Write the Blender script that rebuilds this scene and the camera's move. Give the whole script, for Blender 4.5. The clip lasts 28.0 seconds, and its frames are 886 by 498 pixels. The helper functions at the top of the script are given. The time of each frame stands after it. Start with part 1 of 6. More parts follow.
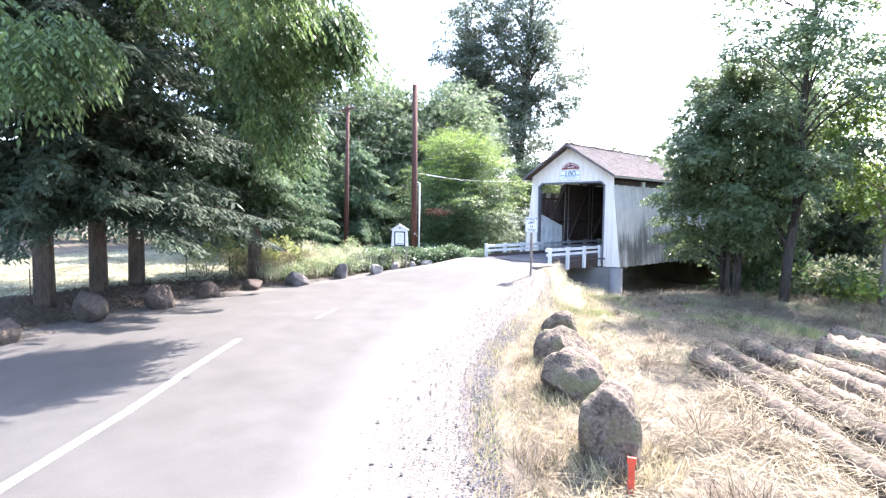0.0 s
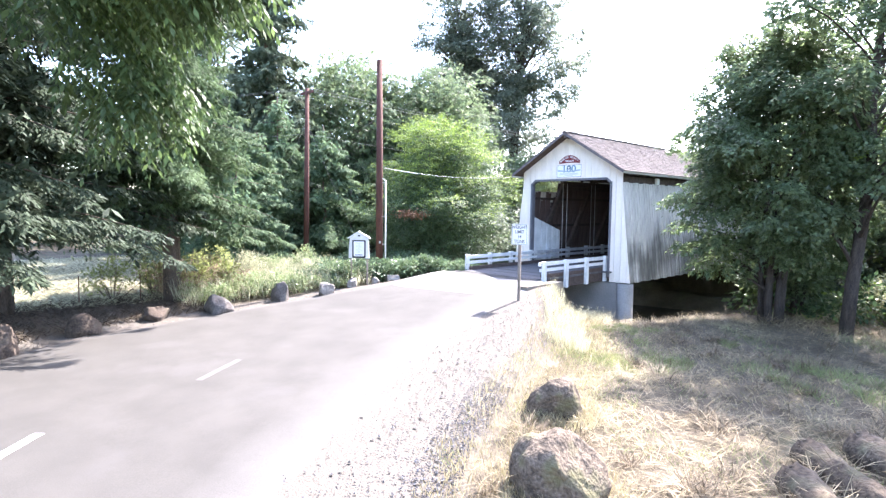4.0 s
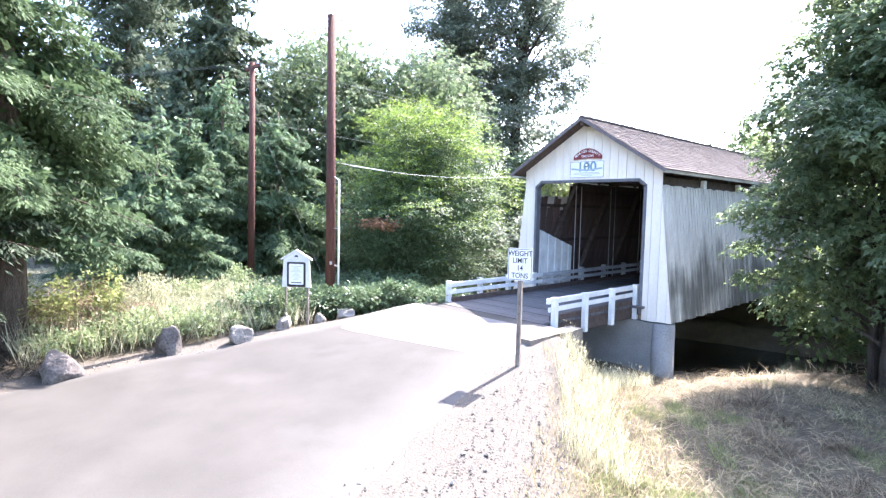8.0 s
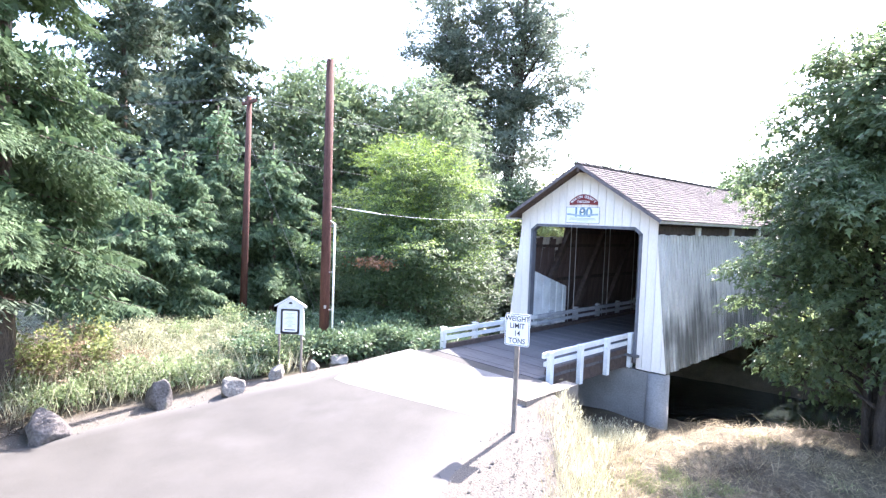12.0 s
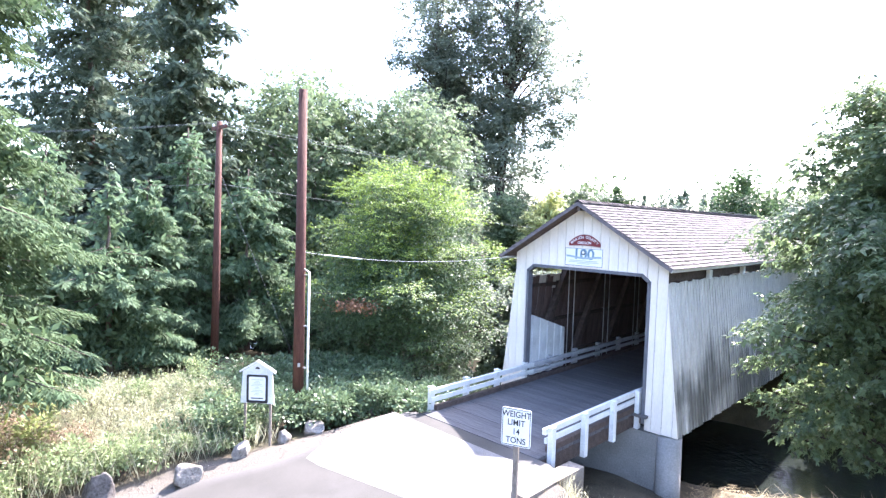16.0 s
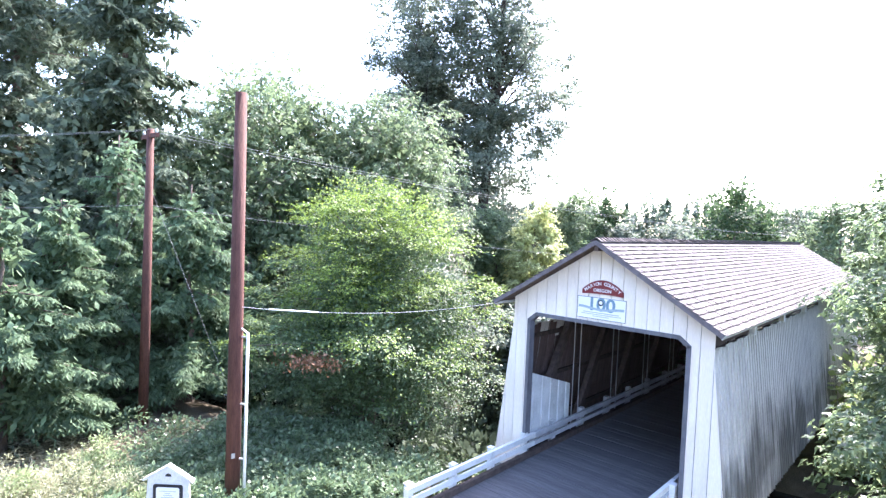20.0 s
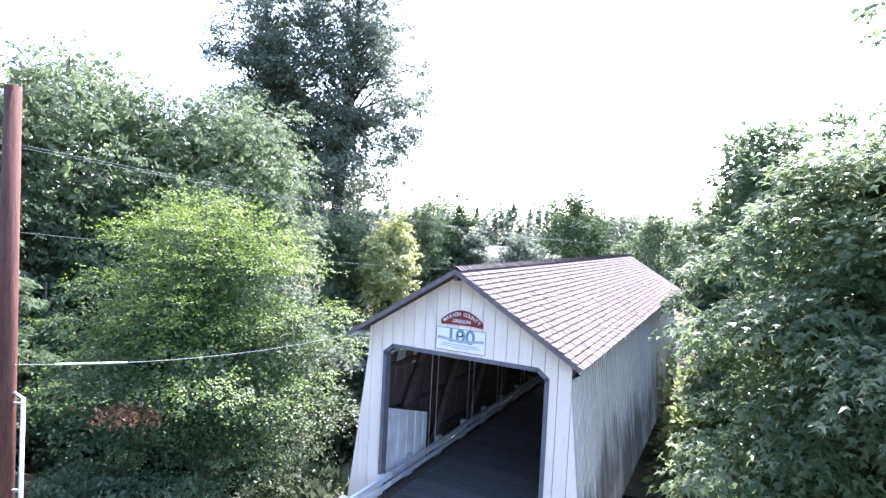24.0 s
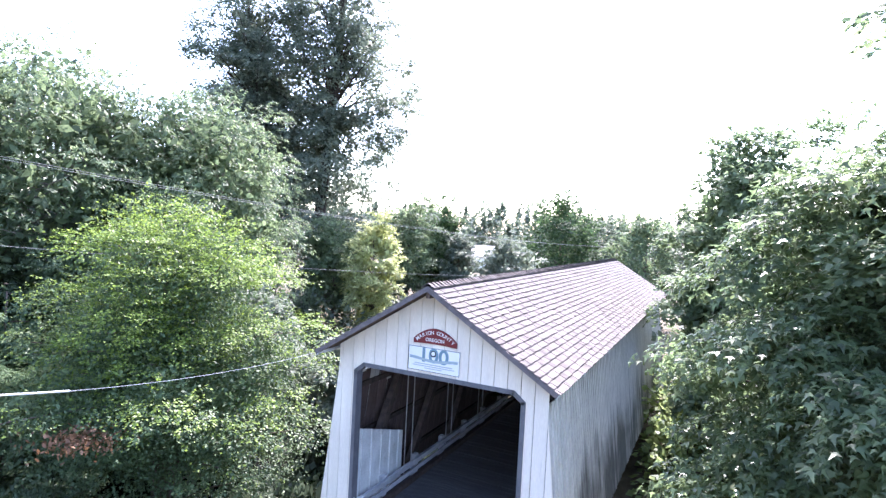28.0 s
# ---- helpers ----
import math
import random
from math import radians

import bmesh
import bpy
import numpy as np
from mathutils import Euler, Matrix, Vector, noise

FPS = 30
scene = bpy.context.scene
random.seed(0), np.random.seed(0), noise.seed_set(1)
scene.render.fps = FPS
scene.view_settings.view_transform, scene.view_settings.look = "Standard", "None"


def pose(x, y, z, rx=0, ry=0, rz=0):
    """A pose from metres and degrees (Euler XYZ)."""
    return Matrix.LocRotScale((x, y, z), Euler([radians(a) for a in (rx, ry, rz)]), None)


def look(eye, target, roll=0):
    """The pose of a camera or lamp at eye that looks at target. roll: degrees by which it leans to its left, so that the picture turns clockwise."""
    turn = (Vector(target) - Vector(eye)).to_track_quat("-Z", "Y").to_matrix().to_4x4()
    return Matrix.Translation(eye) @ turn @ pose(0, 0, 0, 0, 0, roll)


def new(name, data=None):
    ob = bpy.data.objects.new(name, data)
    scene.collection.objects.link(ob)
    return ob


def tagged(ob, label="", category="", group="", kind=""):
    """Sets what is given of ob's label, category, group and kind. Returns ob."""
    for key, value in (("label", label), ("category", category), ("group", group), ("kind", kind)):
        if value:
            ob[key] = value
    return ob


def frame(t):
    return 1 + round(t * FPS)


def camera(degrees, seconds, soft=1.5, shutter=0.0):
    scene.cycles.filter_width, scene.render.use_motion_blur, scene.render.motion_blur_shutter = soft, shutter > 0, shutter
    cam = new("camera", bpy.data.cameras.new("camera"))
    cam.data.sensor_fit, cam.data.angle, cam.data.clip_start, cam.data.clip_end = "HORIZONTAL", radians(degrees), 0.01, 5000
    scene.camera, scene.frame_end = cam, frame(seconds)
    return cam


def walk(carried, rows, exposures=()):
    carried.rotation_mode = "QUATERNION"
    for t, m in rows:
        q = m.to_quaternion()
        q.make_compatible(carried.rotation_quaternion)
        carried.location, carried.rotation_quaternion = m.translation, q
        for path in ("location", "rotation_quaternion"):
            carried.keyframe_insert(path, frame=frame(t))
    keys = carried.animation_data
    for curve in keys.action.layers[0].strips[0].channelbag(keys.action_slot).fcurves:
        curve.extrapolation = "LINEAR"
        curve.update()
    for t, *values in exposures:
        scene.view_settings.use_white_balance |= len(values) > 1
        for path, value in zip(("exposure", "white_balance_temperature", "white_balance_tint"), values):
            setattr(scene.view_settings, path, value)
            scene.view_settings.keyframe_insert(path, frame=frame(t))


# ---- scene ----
cam = camera(77.6, 28.0, soft=1.35)
PATH = [
    (0, (20.224, -30.016, 2.71), (18.769, -28.651, 2.574), 0.7),
    (0.5, (19.662, -29.274, 2.762), (18.209, -27.908, 2.617), 0.7),
    (1, (19.115, -28.536, 2.784), (17.666, -27.166, 2.633), 0.8),
    (1.5, (18.616, -27.815, 2.786), (17.168, -26.445, 2.629), 0.7),
    (2, (18.197, -27.156, 2.789), (16.748, -25.786, 2.637), 0.5),
    (2.5, (17.949, -26.707, 2.85), (16.501, -25.336, 2.694), 0.4),
    (3, (17.654, -26.192, 2.999), (16.204, -24.823, 2.845), 0.4),
    (3.5, (17.23, -25.602, 3.06), (15.781, -24.232, 2.911), 0.6),
    (5.5, (14.421, -22.12, 3.169), (12.969, -20.754, 3.006), 0.7),
    (6, (13.483, -21.111, 3.165), (12.031, -19.746, 2.997), 0.8),
    (6.5, (12.625, -20.151, 3.135), (11.172, -18.787, 2.971), 0.8),
    (7, (12.147, -19.539, 3.119), (10.694, -18.173, 2.963), 0.9),
    (7.5, (12.039, -19.271, 3.207), (10.588, -17.903, 3.056), 1.0),
    (8, (12.049, -19.137, 3.418), (10.599, -17.767, 3.272), 1.2),
    (8.5, (11.963, -19.004, 3.627), (10.514, -17.632, 3.491), 1.4),
    (9, (11.878, -18.935, 3.765), (10.43, -17.562, 3.633), 1.6),
    (9.5, (11.802, -18.948, 3.852), (10.357, -17.571, 3.725), 1.8),
    (10, (11.743, -18.961, 3.96), (10.299, -17.581, 3.841), 1.8),
    (10.5, (11.69, -19.052, 4.168), (10.251, -17.668, 4.052), 1.9),
    (11, (11.681, -19.108, 4.389), (10.246, -17.72, 4.278), 2.0),
    (11.5, (11.745, -19.133, 4.523), (10.311, -17.743, 4.416), 2.0),
    (12, (11.837, -19.156, 4.636), (10.404, -17.765, 4.535), 2.1),
    (12.5, (11.949, -19.131, 4.781), (10.514, -17.742, 4.684), 2.0),
    (14.5, (11.801, -18.996, 5.66), (10.378, -17.594, 5.563), 1.9),
    (15, (11.471, -18.704, 5.831), (10.052, -17.297, 5.736), 2.0),
    (15.5, (10.973, -18.259, 5.998), (9.561, -16.846, 5.902), 1.9),
    (16, (10.363, -17.628, 6.199), (8.953, -16.213, 6.1), 1.8),
    (16.5, (9.609, -16.926, 6.371), (8.207, -15.504, 6.267), 1.9),
    (17, (8.809, -16.116, 6.41), (7.412, -14.689, 6.304), 1.9),
    (17.5, (8.234, -15.5, 6.495), (6.84, -14.07, 6.387), 1.9),
    (18, (7.961, -15.182, 6.614), (6.572, -13.747, 6.504), 1.9),
    (18.5, (7.837, -15.027, 6.823), (6.455, -13.586, 6.716), 1.9),
    (19, (7.725, -14.878, 7.054), (6.346, -13.433, 6.952), 2.0),
    (19.5, (7.539, -14.754, 7.204), (6.169, -13.3, 7.108), 2.0),
    (20, (7.26, -14.683, 7.287), (5.904, -13.215, 7.201), 2.3),
    (20.5, (7.088, -14.51, 7.419), (5.736, -13.039, 7.338), 2.2),
    (22.5, (6.535, -13.774, 7.985), (5.314, -12.192, 7.912), 2.4),
    (23, (6.453, -13.703, 8.001), (5.374, -12.021, 7.935), 2.5),
    (23.5, (6.373, -13.606, 7.993), (5.42, -11.848, 7.933), 2.8),
    (24, (6.39, -13.512, 8.004), (5.46, -11.743, 7.942), 2.9),
    (24.5, (6.403, -13.45, 8.021), (5.48, -11.677, 7.954), 2.7),
    (25, (6.471, -13.48, 8.057), (5.548, -11.707, 7.988), 2.9),
    (25.5, (6.524, -13.667, 8.241), (5.609, -11.889, 8.184), 2.8),
    (26, (6.513, -13.737, 8.432), (5.614, -11.951, 8.383), 2.9),
    (26.5, (6.522, -13.71, 8.545), (5.634, -11.919, 8.485), 2.6),
    (27, (6.548, -13.51, 8.573), (5.659, -11.72, 8.507), 2.7),
    (27.5, (6.543, -13.174, 8.534), (5.652, -11.385, 8.467), 2.7),
    (28, (6.423, -12.641, 8.469), (5.525, -10.855, 8.399), 3.0),
]
walk(cam, [(t, look(eye, target, roll)) for t, eye, target, roll in PATH], [(0, 3.31, 6350, 20), (7, 3.33, 6350, 20), (12, 3.39, 6300, 21), (20.5, 3.34, 6150, 23), (23.5, 3.02, 6100, 24), (28, 3.02, 6100, 24)])

# ---- light ----
SUN_EL, SUN_AZ = 50.0, 8.0          # degrees: height, and turn from +y towards -x
world = bpy.data.worlds.new("sky")
scene.world = world
world.use_nodes = True
wn = world.node_tree
sky = wn.nodes.new("ShaderNodeTexSky")
sky.sky_type = "NISHITA"
sky.sun_disc = False
sky.sun_elevation = radians(SUN_EL)
sky.sun_rotation = radians(-SUN_AZ)
sky.air_density, sky.dust_density, sky.ozone_density = 1.0, 1.5, 1.5
wn.nodes["Background"].inputs["Strength"].default_value = 0.15
wn.links.new(sky.outputs["Color"], wn.nodes["Background"].inputs["Color"])
sun = new("sun", bpy.data.lights.new("sun", "SUN"))
sun.data.energy, sun.data.angle, sun.data.color = 3.0, radians(0.53), (1.0, 0.97, 0.92)
sun_way = Vector((-math.sin(radians(SUN_AZ)) * math.cos(radians(SUN_EL)), math.cos(radians(SUN_AZ)) * math.cos(radians(SUN_EL)), math.sin(radians(SUN_EL))))
sun.matrix_world = look(sun_way * 60, (0, 0, 0))

# ---- materials ----


def mat(name, dark, light, scale=3.0, fine=30.0, rough=0.8, bump=0.3, rnd=0.0, island=0.0, stretch=(1, 1, 1), metal=0.0, spec=0.3, through_leaf=0.0,
        stain=None, stain_scale=0.8, stain_at=0.58, stain_mix=0.7, bump_dist=0.02, whole=False):
    """A surface of two colours mixed by noise at two scales, with bump, and stains of their own shape."""
    m = bpy.data.materials.new(name)
    m.use_nodes = True
    n, l = m.node_tree.nodes, m.node_tree.links
    b = n["Principled BSDF"]
    tc = n.new("ShaderNodeTexCoord")
    mp = n.new("ShaderNodeMapping")
    mp.inputs["Scale"].default_value = stretch
    l.new(n.new("ShaderNodeNewGeometry").outputs["Position"] if whole else tc.outputs["Object"], mp.inputs["Vector"])
    big, small = n.new("ShaderNodeTexNoise"), n.new("ShaderNodeTexNoise")
    for t, s, d in ((big, scale, 4), (small, fine, 5)):
        t.inputs["Scale"].default_value, t.inputs["Detail"].default_value = s, d
        l.new(mp.outputs["Vector"], t.inputs["Vector"])
    add = n.new("ShaderNodeMath")
    add.operation = "ADD"
    l.new(big.outputs["Fac"], add.inputs[0])
    l.new(small.outputs["Fac"], add.inputs[1])
    ramp = n.new("ShaderNodeMapRange")
    ramp.inputs["From Min"].default_value, ramp.inputs["From Max"].default_value = 0.72, 1.28
    l.new(add.outputs[0], ramp.inputs["Value"])
    mix = n.new("ShaderNodeMix")
    mix.data_type = "RGBA"
    mix.inputs["A"].default_value, mix.inputs["B"].default_value = (*dark, 1), (*light, 1)
    l.new(ramp.outputs["Result"], mix.inputs["Factor"])
    col = mix.outputs["Result"]
    if stain:
        st = n.new("ShaderNodeTexNoise")
        st.inputs["Scale"].default_value, st.inputs["Detail"].default_value = stain_scale, 6
        l.new(mp.outputs["Vector"], st.inputs["Vector"])
        r2 = n.new("ShaderNodeMapRange")
        r2.inputs["From Min"].default_value, r2.inputs["From Max"].default_value = stain_at, stain_at + 0.14
        r2.inputs["To Max"].default_value = stain_mix
        l.new(st.outputs["Fac"], r2.inputs["Value"])
        m2 = n.new("ShaderNodeMix")
        m2.data_type = "RGBA"
        m2.inputs["B"].default_value = (*stain, 1)
        l.new(col, m2.inputs["A"])
        l.new(r2.outputs["Result"], m2.inputs["Factor"])
        col = m2.outputs["Result"]
    if rnd or island:
        hsv = n.new("ShaderNodeHueSaturation")
        src = n.new("ShaderNodeObjectInfo").outputs["Random"] if rnd else n.new("ShaderNodeNewGeometry").outputs["Random Per Island"]
        amount = rnd or island
        mr = n.new("ShaderNodeMapRange")
        mr.inputs["To Min"].default_value, mr.inputs["To Max"].default_value = 1 - amount, 1 + amount
        l.new(src, mr.inputs["Value"])
        l.new(mr.outputs["Result"], hsv.inputs["Value"])
        l.new(col, hsv.inputs["Color"])
        col = hsv.outputs["Color"]
    l.new(col, b.inputs["Base Color"])
    b.inputs["Roughness"].default_value, b.inputs["Metallic"].default_value = rough, metal
    b.inputs["Specular IOR Level"].default_value = spec
    if bump:
        bp = n.new("ShaderNodeBump")
        bp.inputs["Strength"].default_value, bp.inputs["Distance"].default_value = bump, bump_dist
        l.new(add.outputs[0], bp.inputs["Height"])
        l.new(bp.outputs["Normal"], b.inputs["Normal"])
    if through_leaf:
        tr = n.new("ShaderNodeBsdfTranslucent")
        l.new(col, tr.inputs["Color"])
        ms = n.new("ShaderNodeMixShader")
        ms.inputs[0].default_value = through_leaf
        l.new(b.outputs[0], ms.inputs[1])
        l.new(tr.outputs[0], ms.inputs[2])
        l.new(ms.outputs[0], n["Material Output"].inputs["Surface"])
    return m


def leaf_mat(name, dark, light, through_leaf=0.4, rough=0.5, island=0.35, spec=0.3):
    # Every leaf colour is greyed a little to stand in for hazy glare.
    dark, light = [tuple(0.85 * c + 0.15 * sum(col) / 3 for c in col) for col in (dark, light)]
    return mat(name, dark, light, scale=0.5, fine=3.0, rough=rough, bump=0, island=island, through_leaf=through_leaf, spec=spec)


M_ASPHALT = mat("asphalt", (0.0485, 0.0452, 0.0395), (0.071, 0.0658, 0.058), 0.9, 55, 0.85, 0.5, stain=(0.082, 0.0765, 0.071), stain_scale=0.6, stain_mix=0.45, bump_dist=0.006)
M_STRIPE = mat("road_paint", (0.5, 0.5, 0.46), (0.75, 0.75, 0.72), 4, 60, 0.7, 0.3, stain=(0.2, 0.2, 0.2), stain_scale=6, stain_at=0.62)
M_WORNSTRIPE = mat("worn_road_paint", (0.06, 0.057, 0.052), (0.15, 0.146, 0.135), 4, 60, 0.8, 0.3)
M_GROUND = mat("dry_ground", (0.05, 0.039, 0.026), (0.145, 0.118, 0.078), 0.9, 22, 0.95, 0.8, bump_dist=0.03, stain=(0.17, 0.19, 0.08), stain_scale=0.25, stain_mix=0.6)


def zoned(name, a, b, zone, ragged=1.0, lo=1.25, hi=1.55):
    """Two surfaces mixed by a mesh attribute, with a ragged edge."""
    m = a.copy()
    m.name = name
    n, l = m.node_tree.nodes, m.node_tree.links
    p = n["Principled BSDF"]
    at = n.new("ShaderNodeAttribute")
    at.attribute_name = zone
    tc = n.new("ShaderNodeTexCoord")
    nz = [n.new("ShaderNodeTexNoise") for _ in range(3)]
    for t, sc in zip(nz, (1.6, 9.0, 60.0)):
        t.inputs["Scale"].default_value, t.inputs["Detail"].default_value = sc, 6
        l.new(tc.outputs["Object"], t.inputs["Vector"])
    add = n.new("ShaderNodeMath")
    add.operation = "MULTIPLY_ADD"
    l.new(nz[0].outputs["Fac"], add.inputs[0])
    add.inputs[1].default_value = 1.1 * ragged
    l.new(at.outputs["Fac"], add.inputs[2])
    ad2 = n.new("ShaderNodeMath")
    ad2.operation = "MULTIPLY_ADD"
    l.new(nz[1].outputs["Fac"], ad2.inputs[0])
    ad2.inputs[1].default_value = 0.7 * ragged
    l.new(add.outputs[0], ad2.inputs[2])
    mr = n.new("ShaderNodeMapRange")
    mr.inputs["From Min"].default_value, mr.inputs["From Max"].default_value = lo, hi
    l.new(ad2.outputs[0], mr.inputs["Value"])
    c2 = n.new("ShaderNodeMix")
    c2.data_type = "RGBA"
    c2.inputs["A"].default_value, c2.inputs["B"].default_value = (*b[0], 1), (*b[1], 1)
    r2 = n.new("ShaderNodeMapRange")
    r2.inputs["From Min"].default_value, r2.inputs["From Max"].default_value = 0.36, 0.64
    l.new(nz[2].outputs["Fac"], r2.inputs["Value"])
    l.new(r2.outputs["Result"], c2.inputs["Factor"])
    mx = n.new("ShaderNodeMix")
    mx.data_type = "RGBA"
    old = p.inputs["Base Color"].links[0].from_socket
    l.new(old, mx.inputs["A"])
    l.new(c2.outputs["Result"], mx.inputs["B"])
    l.new(mr.outputs["Result"], mx.inputs["Factor"])
    l.new(mx.outputs["Result"], p.inputs["Base Color"])
    return m


M_FIELD = zoned("field_and_gravel", M_GROUND, ((0.055, 0.048, 0.039), (0.15, 0.131, 0.109)), "gravel", 0.7, 0.7, 1.25)
M_ROAD = zoned("asphalt_and_dust", M_ASPHALT, ((0.08, 0.075, 0.07), (0.13, 0.122, 0.114)), "dust", 0.22, 0.25, 1.25)
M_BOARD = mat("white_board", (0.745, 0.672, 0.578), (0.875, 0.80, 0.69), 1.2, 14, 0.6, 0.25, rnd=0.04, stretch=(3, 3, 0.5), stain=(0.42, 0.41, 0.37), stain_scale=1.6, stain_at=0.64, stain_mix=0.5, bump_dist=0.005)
# Same white boards as the portal's, toned darker to carry the side walls' shade.
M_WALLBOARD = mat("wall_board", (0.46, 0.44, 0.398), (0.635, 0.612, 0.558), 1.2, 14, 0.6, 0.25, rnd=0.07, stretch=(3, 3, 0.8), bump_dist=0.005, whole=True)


def mildew(m):
    """Grey-green mildew in upright streaks and ragged patches on the boards' lower half."""
    n, l = m.node_tree.nodes, m.node_tree.links
    p = n["Principled BSDF"]
    pos = n.new("ShaderNodeNewGeometry").outputs["Position"]
    facs = []
    for scale, tex, detail in (((0.6, 4.2, 0.30), 1.0, 3), ((0.3, 0.34, 0.42), 1.0, 4)):
        mp = n.new("ShaderNodeMapping")
        mp.inputs["Scale"].default_value = scale
        l.new(pos, mp.inputs["Vector"])
        t = n.new("ShaderNodeTexNoise")
        t.inputs["Scale"].default_value, t.inputs["Detail"].default_value = tex, detail
        l.new(mp.outputs["Vector"], t.inputs["Vector"])
        facs.append(t.outputs["Fac"])
    sep = n.new("ShaderNodeSeparateXYZ")
    l.new(pos, sep.inputs[0])
    low = n.new("ShaderNodeMapRange")
    low.inputs["From Min"].default_value, low.inputs["From Max"].default_value = 3.0, 0.6
    l.new(sep.outputs["Z"], low.inputs["Value"])
    a = n.new("ShaderNodeMath")
    a.operation = "MULTIPLY_ADD"
    l.new(facs[0], a.inputs[0])
    a.inputs[1].default_value = 0.8
    l.new(facs[1], a.inputs[2])
    b = n.new("ShaderNodeMath")
    b.operation = "MULTIPLY_ADD"
    l.new(low.outputs["Result"], b.inputs[0])
    b.inputs[1].default_value = 0.34
    l.new(a.outputs[0], b.inputs[2])
    mr = n.new("ShaderNodeMapRange")
    mr.inputs["From Min"].default_value, mr.inputs["From Max"].default_value, mr.inputs["To Max"].default_value = 1.03, 1.3, 0.85
    l.new(b.outputs[0], mr.inputs["Value"])
    mx = n.new("ShaderNodeMix")
    mx.data_type = "RGBA"
    mx.inputs["B"].default_value = (0.095, 0.095, 0.08, 1)
    l.new(p.inputs["Base Color"].links[0].from_socket, mx.inputs["A"])
    l.new(mr.outputs["Result"], mx.inputs["Factor"])
    l.new(mx.outputs["Result"], p.inputs["Base Color"])


mildew(M_WALLBOARD)
M_RAKE = mat("rake_board", (0.10, 0.085, 0.085), (0.19, 0.165, 0.16), 3, 25, 0.85, 0.5, stretch=(2, 2, 2))
M_TRIM = mat("grey_trim", (0.10, 0.10, 0.11), (0.17, 0.17, 0.18), 3, 30, 0.7, 0.3, stretch=(2, 2, 1))
M_WHITE = mat("white_paint", (0.6, 0.6, 0.57), (0.8, 0.8, 0.77), 2, 25, 0.6, 0.3, rnd=0.05, stain=(0.4, 0.38, 0.32), stain_scale=3, stain_at=0.62, bump_dist=0.005)
# Worn white paint again, greyed to paint the shade on rails inside the bridge.
M_SHADEPAINT = mat("worn_shaded_paint", (0.36, 0.36, 0.37), (0.55, 0.55, 0.55), 2, 25, 0.7, 0.3, rnd=0.05, stain=(0.25, 0.24, 0.22), stain_scale=3, stain_at=0.6, bump_dist=0.005)
M_SHINGLE = mat("cedar_shingle", (0.082, 0.071, 0.066), (0.176, 0.154, 0.145), 2, 30, 0.95, 0.6, spec=0.14, rnd=0.22, stretch=(2, 8, 2), stain=(0.055, 0.05, 0.048), stain_scale=2.5, stain_at=0.62, bump_dist=0.01)
M_SHINGLES = mat("cedar_shingles", (0.082, 0.071, 0.066), (0.176, 0.154, 0.145), 2, 30, 0.95, 0.6, spec=0.14, island=0.22, stretch=(2, 8, 2), bump_dist=0.01)
M_TIMBER = mat("dark_timber", (0.055, 0.039, 0.034), (0.12, 0.088, 0.072), 2, 20, 0.85, 0.5, rnd=0.15, stretch=(3, 3, 3))
M_INNER = mat("inner_board", (0.072, 0.047, 0.041), (0.15, 0.105, 0.09), 2, 18, 0.85, 0.5, rnd=0.25, stretch=(3, 3, 0.5))
M_DECK = mat("deck_plank", (0.07, 0.067, 0.068), (0.14, 0.134, 0.134), 2, 25, 0.85, 0.5, rnd=0.12, stretch=(1, 6, 4), bump_dist=0.008)
M_CONCRETE = mat("concrete", (0.2, 0.19, 0.175), (0.32, 0.305, 0.28), 1, 18, 0.9, 0.5, stain=(0.18, 0.17, 0.15), stain_scale=0.8)
M_APRON = mat("pale_concrete", (0.15, 0.143, 0.132), (0.24, 0.228, 0.21), 0.8, 30, 0.9, 0.4, stain=(0.11, 0.104, 0.097), stain_scale=0.9, bump_dist=0.006)
M_OLDCONCRETE = mat("old_concrete", (0.13, 0.11, 0.09), (0.25, 0.22, 0.185), 1.5, 20, 0.95, 0.7, stain=(0.09, 0.075, 0.055), stain_scale=2.0, bump_dist=0.03)
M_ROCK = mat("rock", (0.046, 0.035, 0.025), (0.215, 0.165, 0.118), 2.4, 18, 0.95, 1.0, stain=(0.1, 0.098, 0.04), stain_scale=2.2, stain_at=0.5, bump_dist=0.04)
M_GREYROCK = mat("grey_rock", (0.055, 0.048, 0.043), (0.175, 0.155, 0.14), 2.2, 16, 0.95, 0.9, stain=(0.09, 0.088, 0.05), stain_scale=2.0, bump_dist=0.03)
# Brown rock, darkened in colour to carry the shade under the firs.
M_SHADEROCK = mat("shaded_brown_rock", (0.035, 0.026, 0.02), (0.12, 0.092, 0.07), 2.2, 16, 0.95, 0.9, stain=(0.07, 0.062, 0.035), stain_scale=2.0, bump_dist=0.03)
M_PALEROCK = mat("pale_rock", (0.13, 0.116, 0.1), (0.32, 0.288, 0.25), 2.2, 16, 0.9, 0.9, bump_dist=0.03)
M_DARKBARK = mat("dark_bark", (0.028, 0.022, 0.018), (0.09, 0.072, 0.058), 3, 18, 0.95, 1.0, stretch=(3, 3, 0.6), bump_dist=0.04)
M_BARK = mat("bark", (0.06, 0.045, 0.035), (0.19, 0.15, 0.12), 3, 18, 0.95, 1.0, stretch=(3, 3, 0.6), bump_dist=0.04)
M_PALEBARK = mat("pale_bark", (0.13, 0.11, 0.09), (0.30, 0.26, 0.22), 3, 18, 0.95, 0.8, stretch=(3, 3, 0.6), bump_dist=0.03)
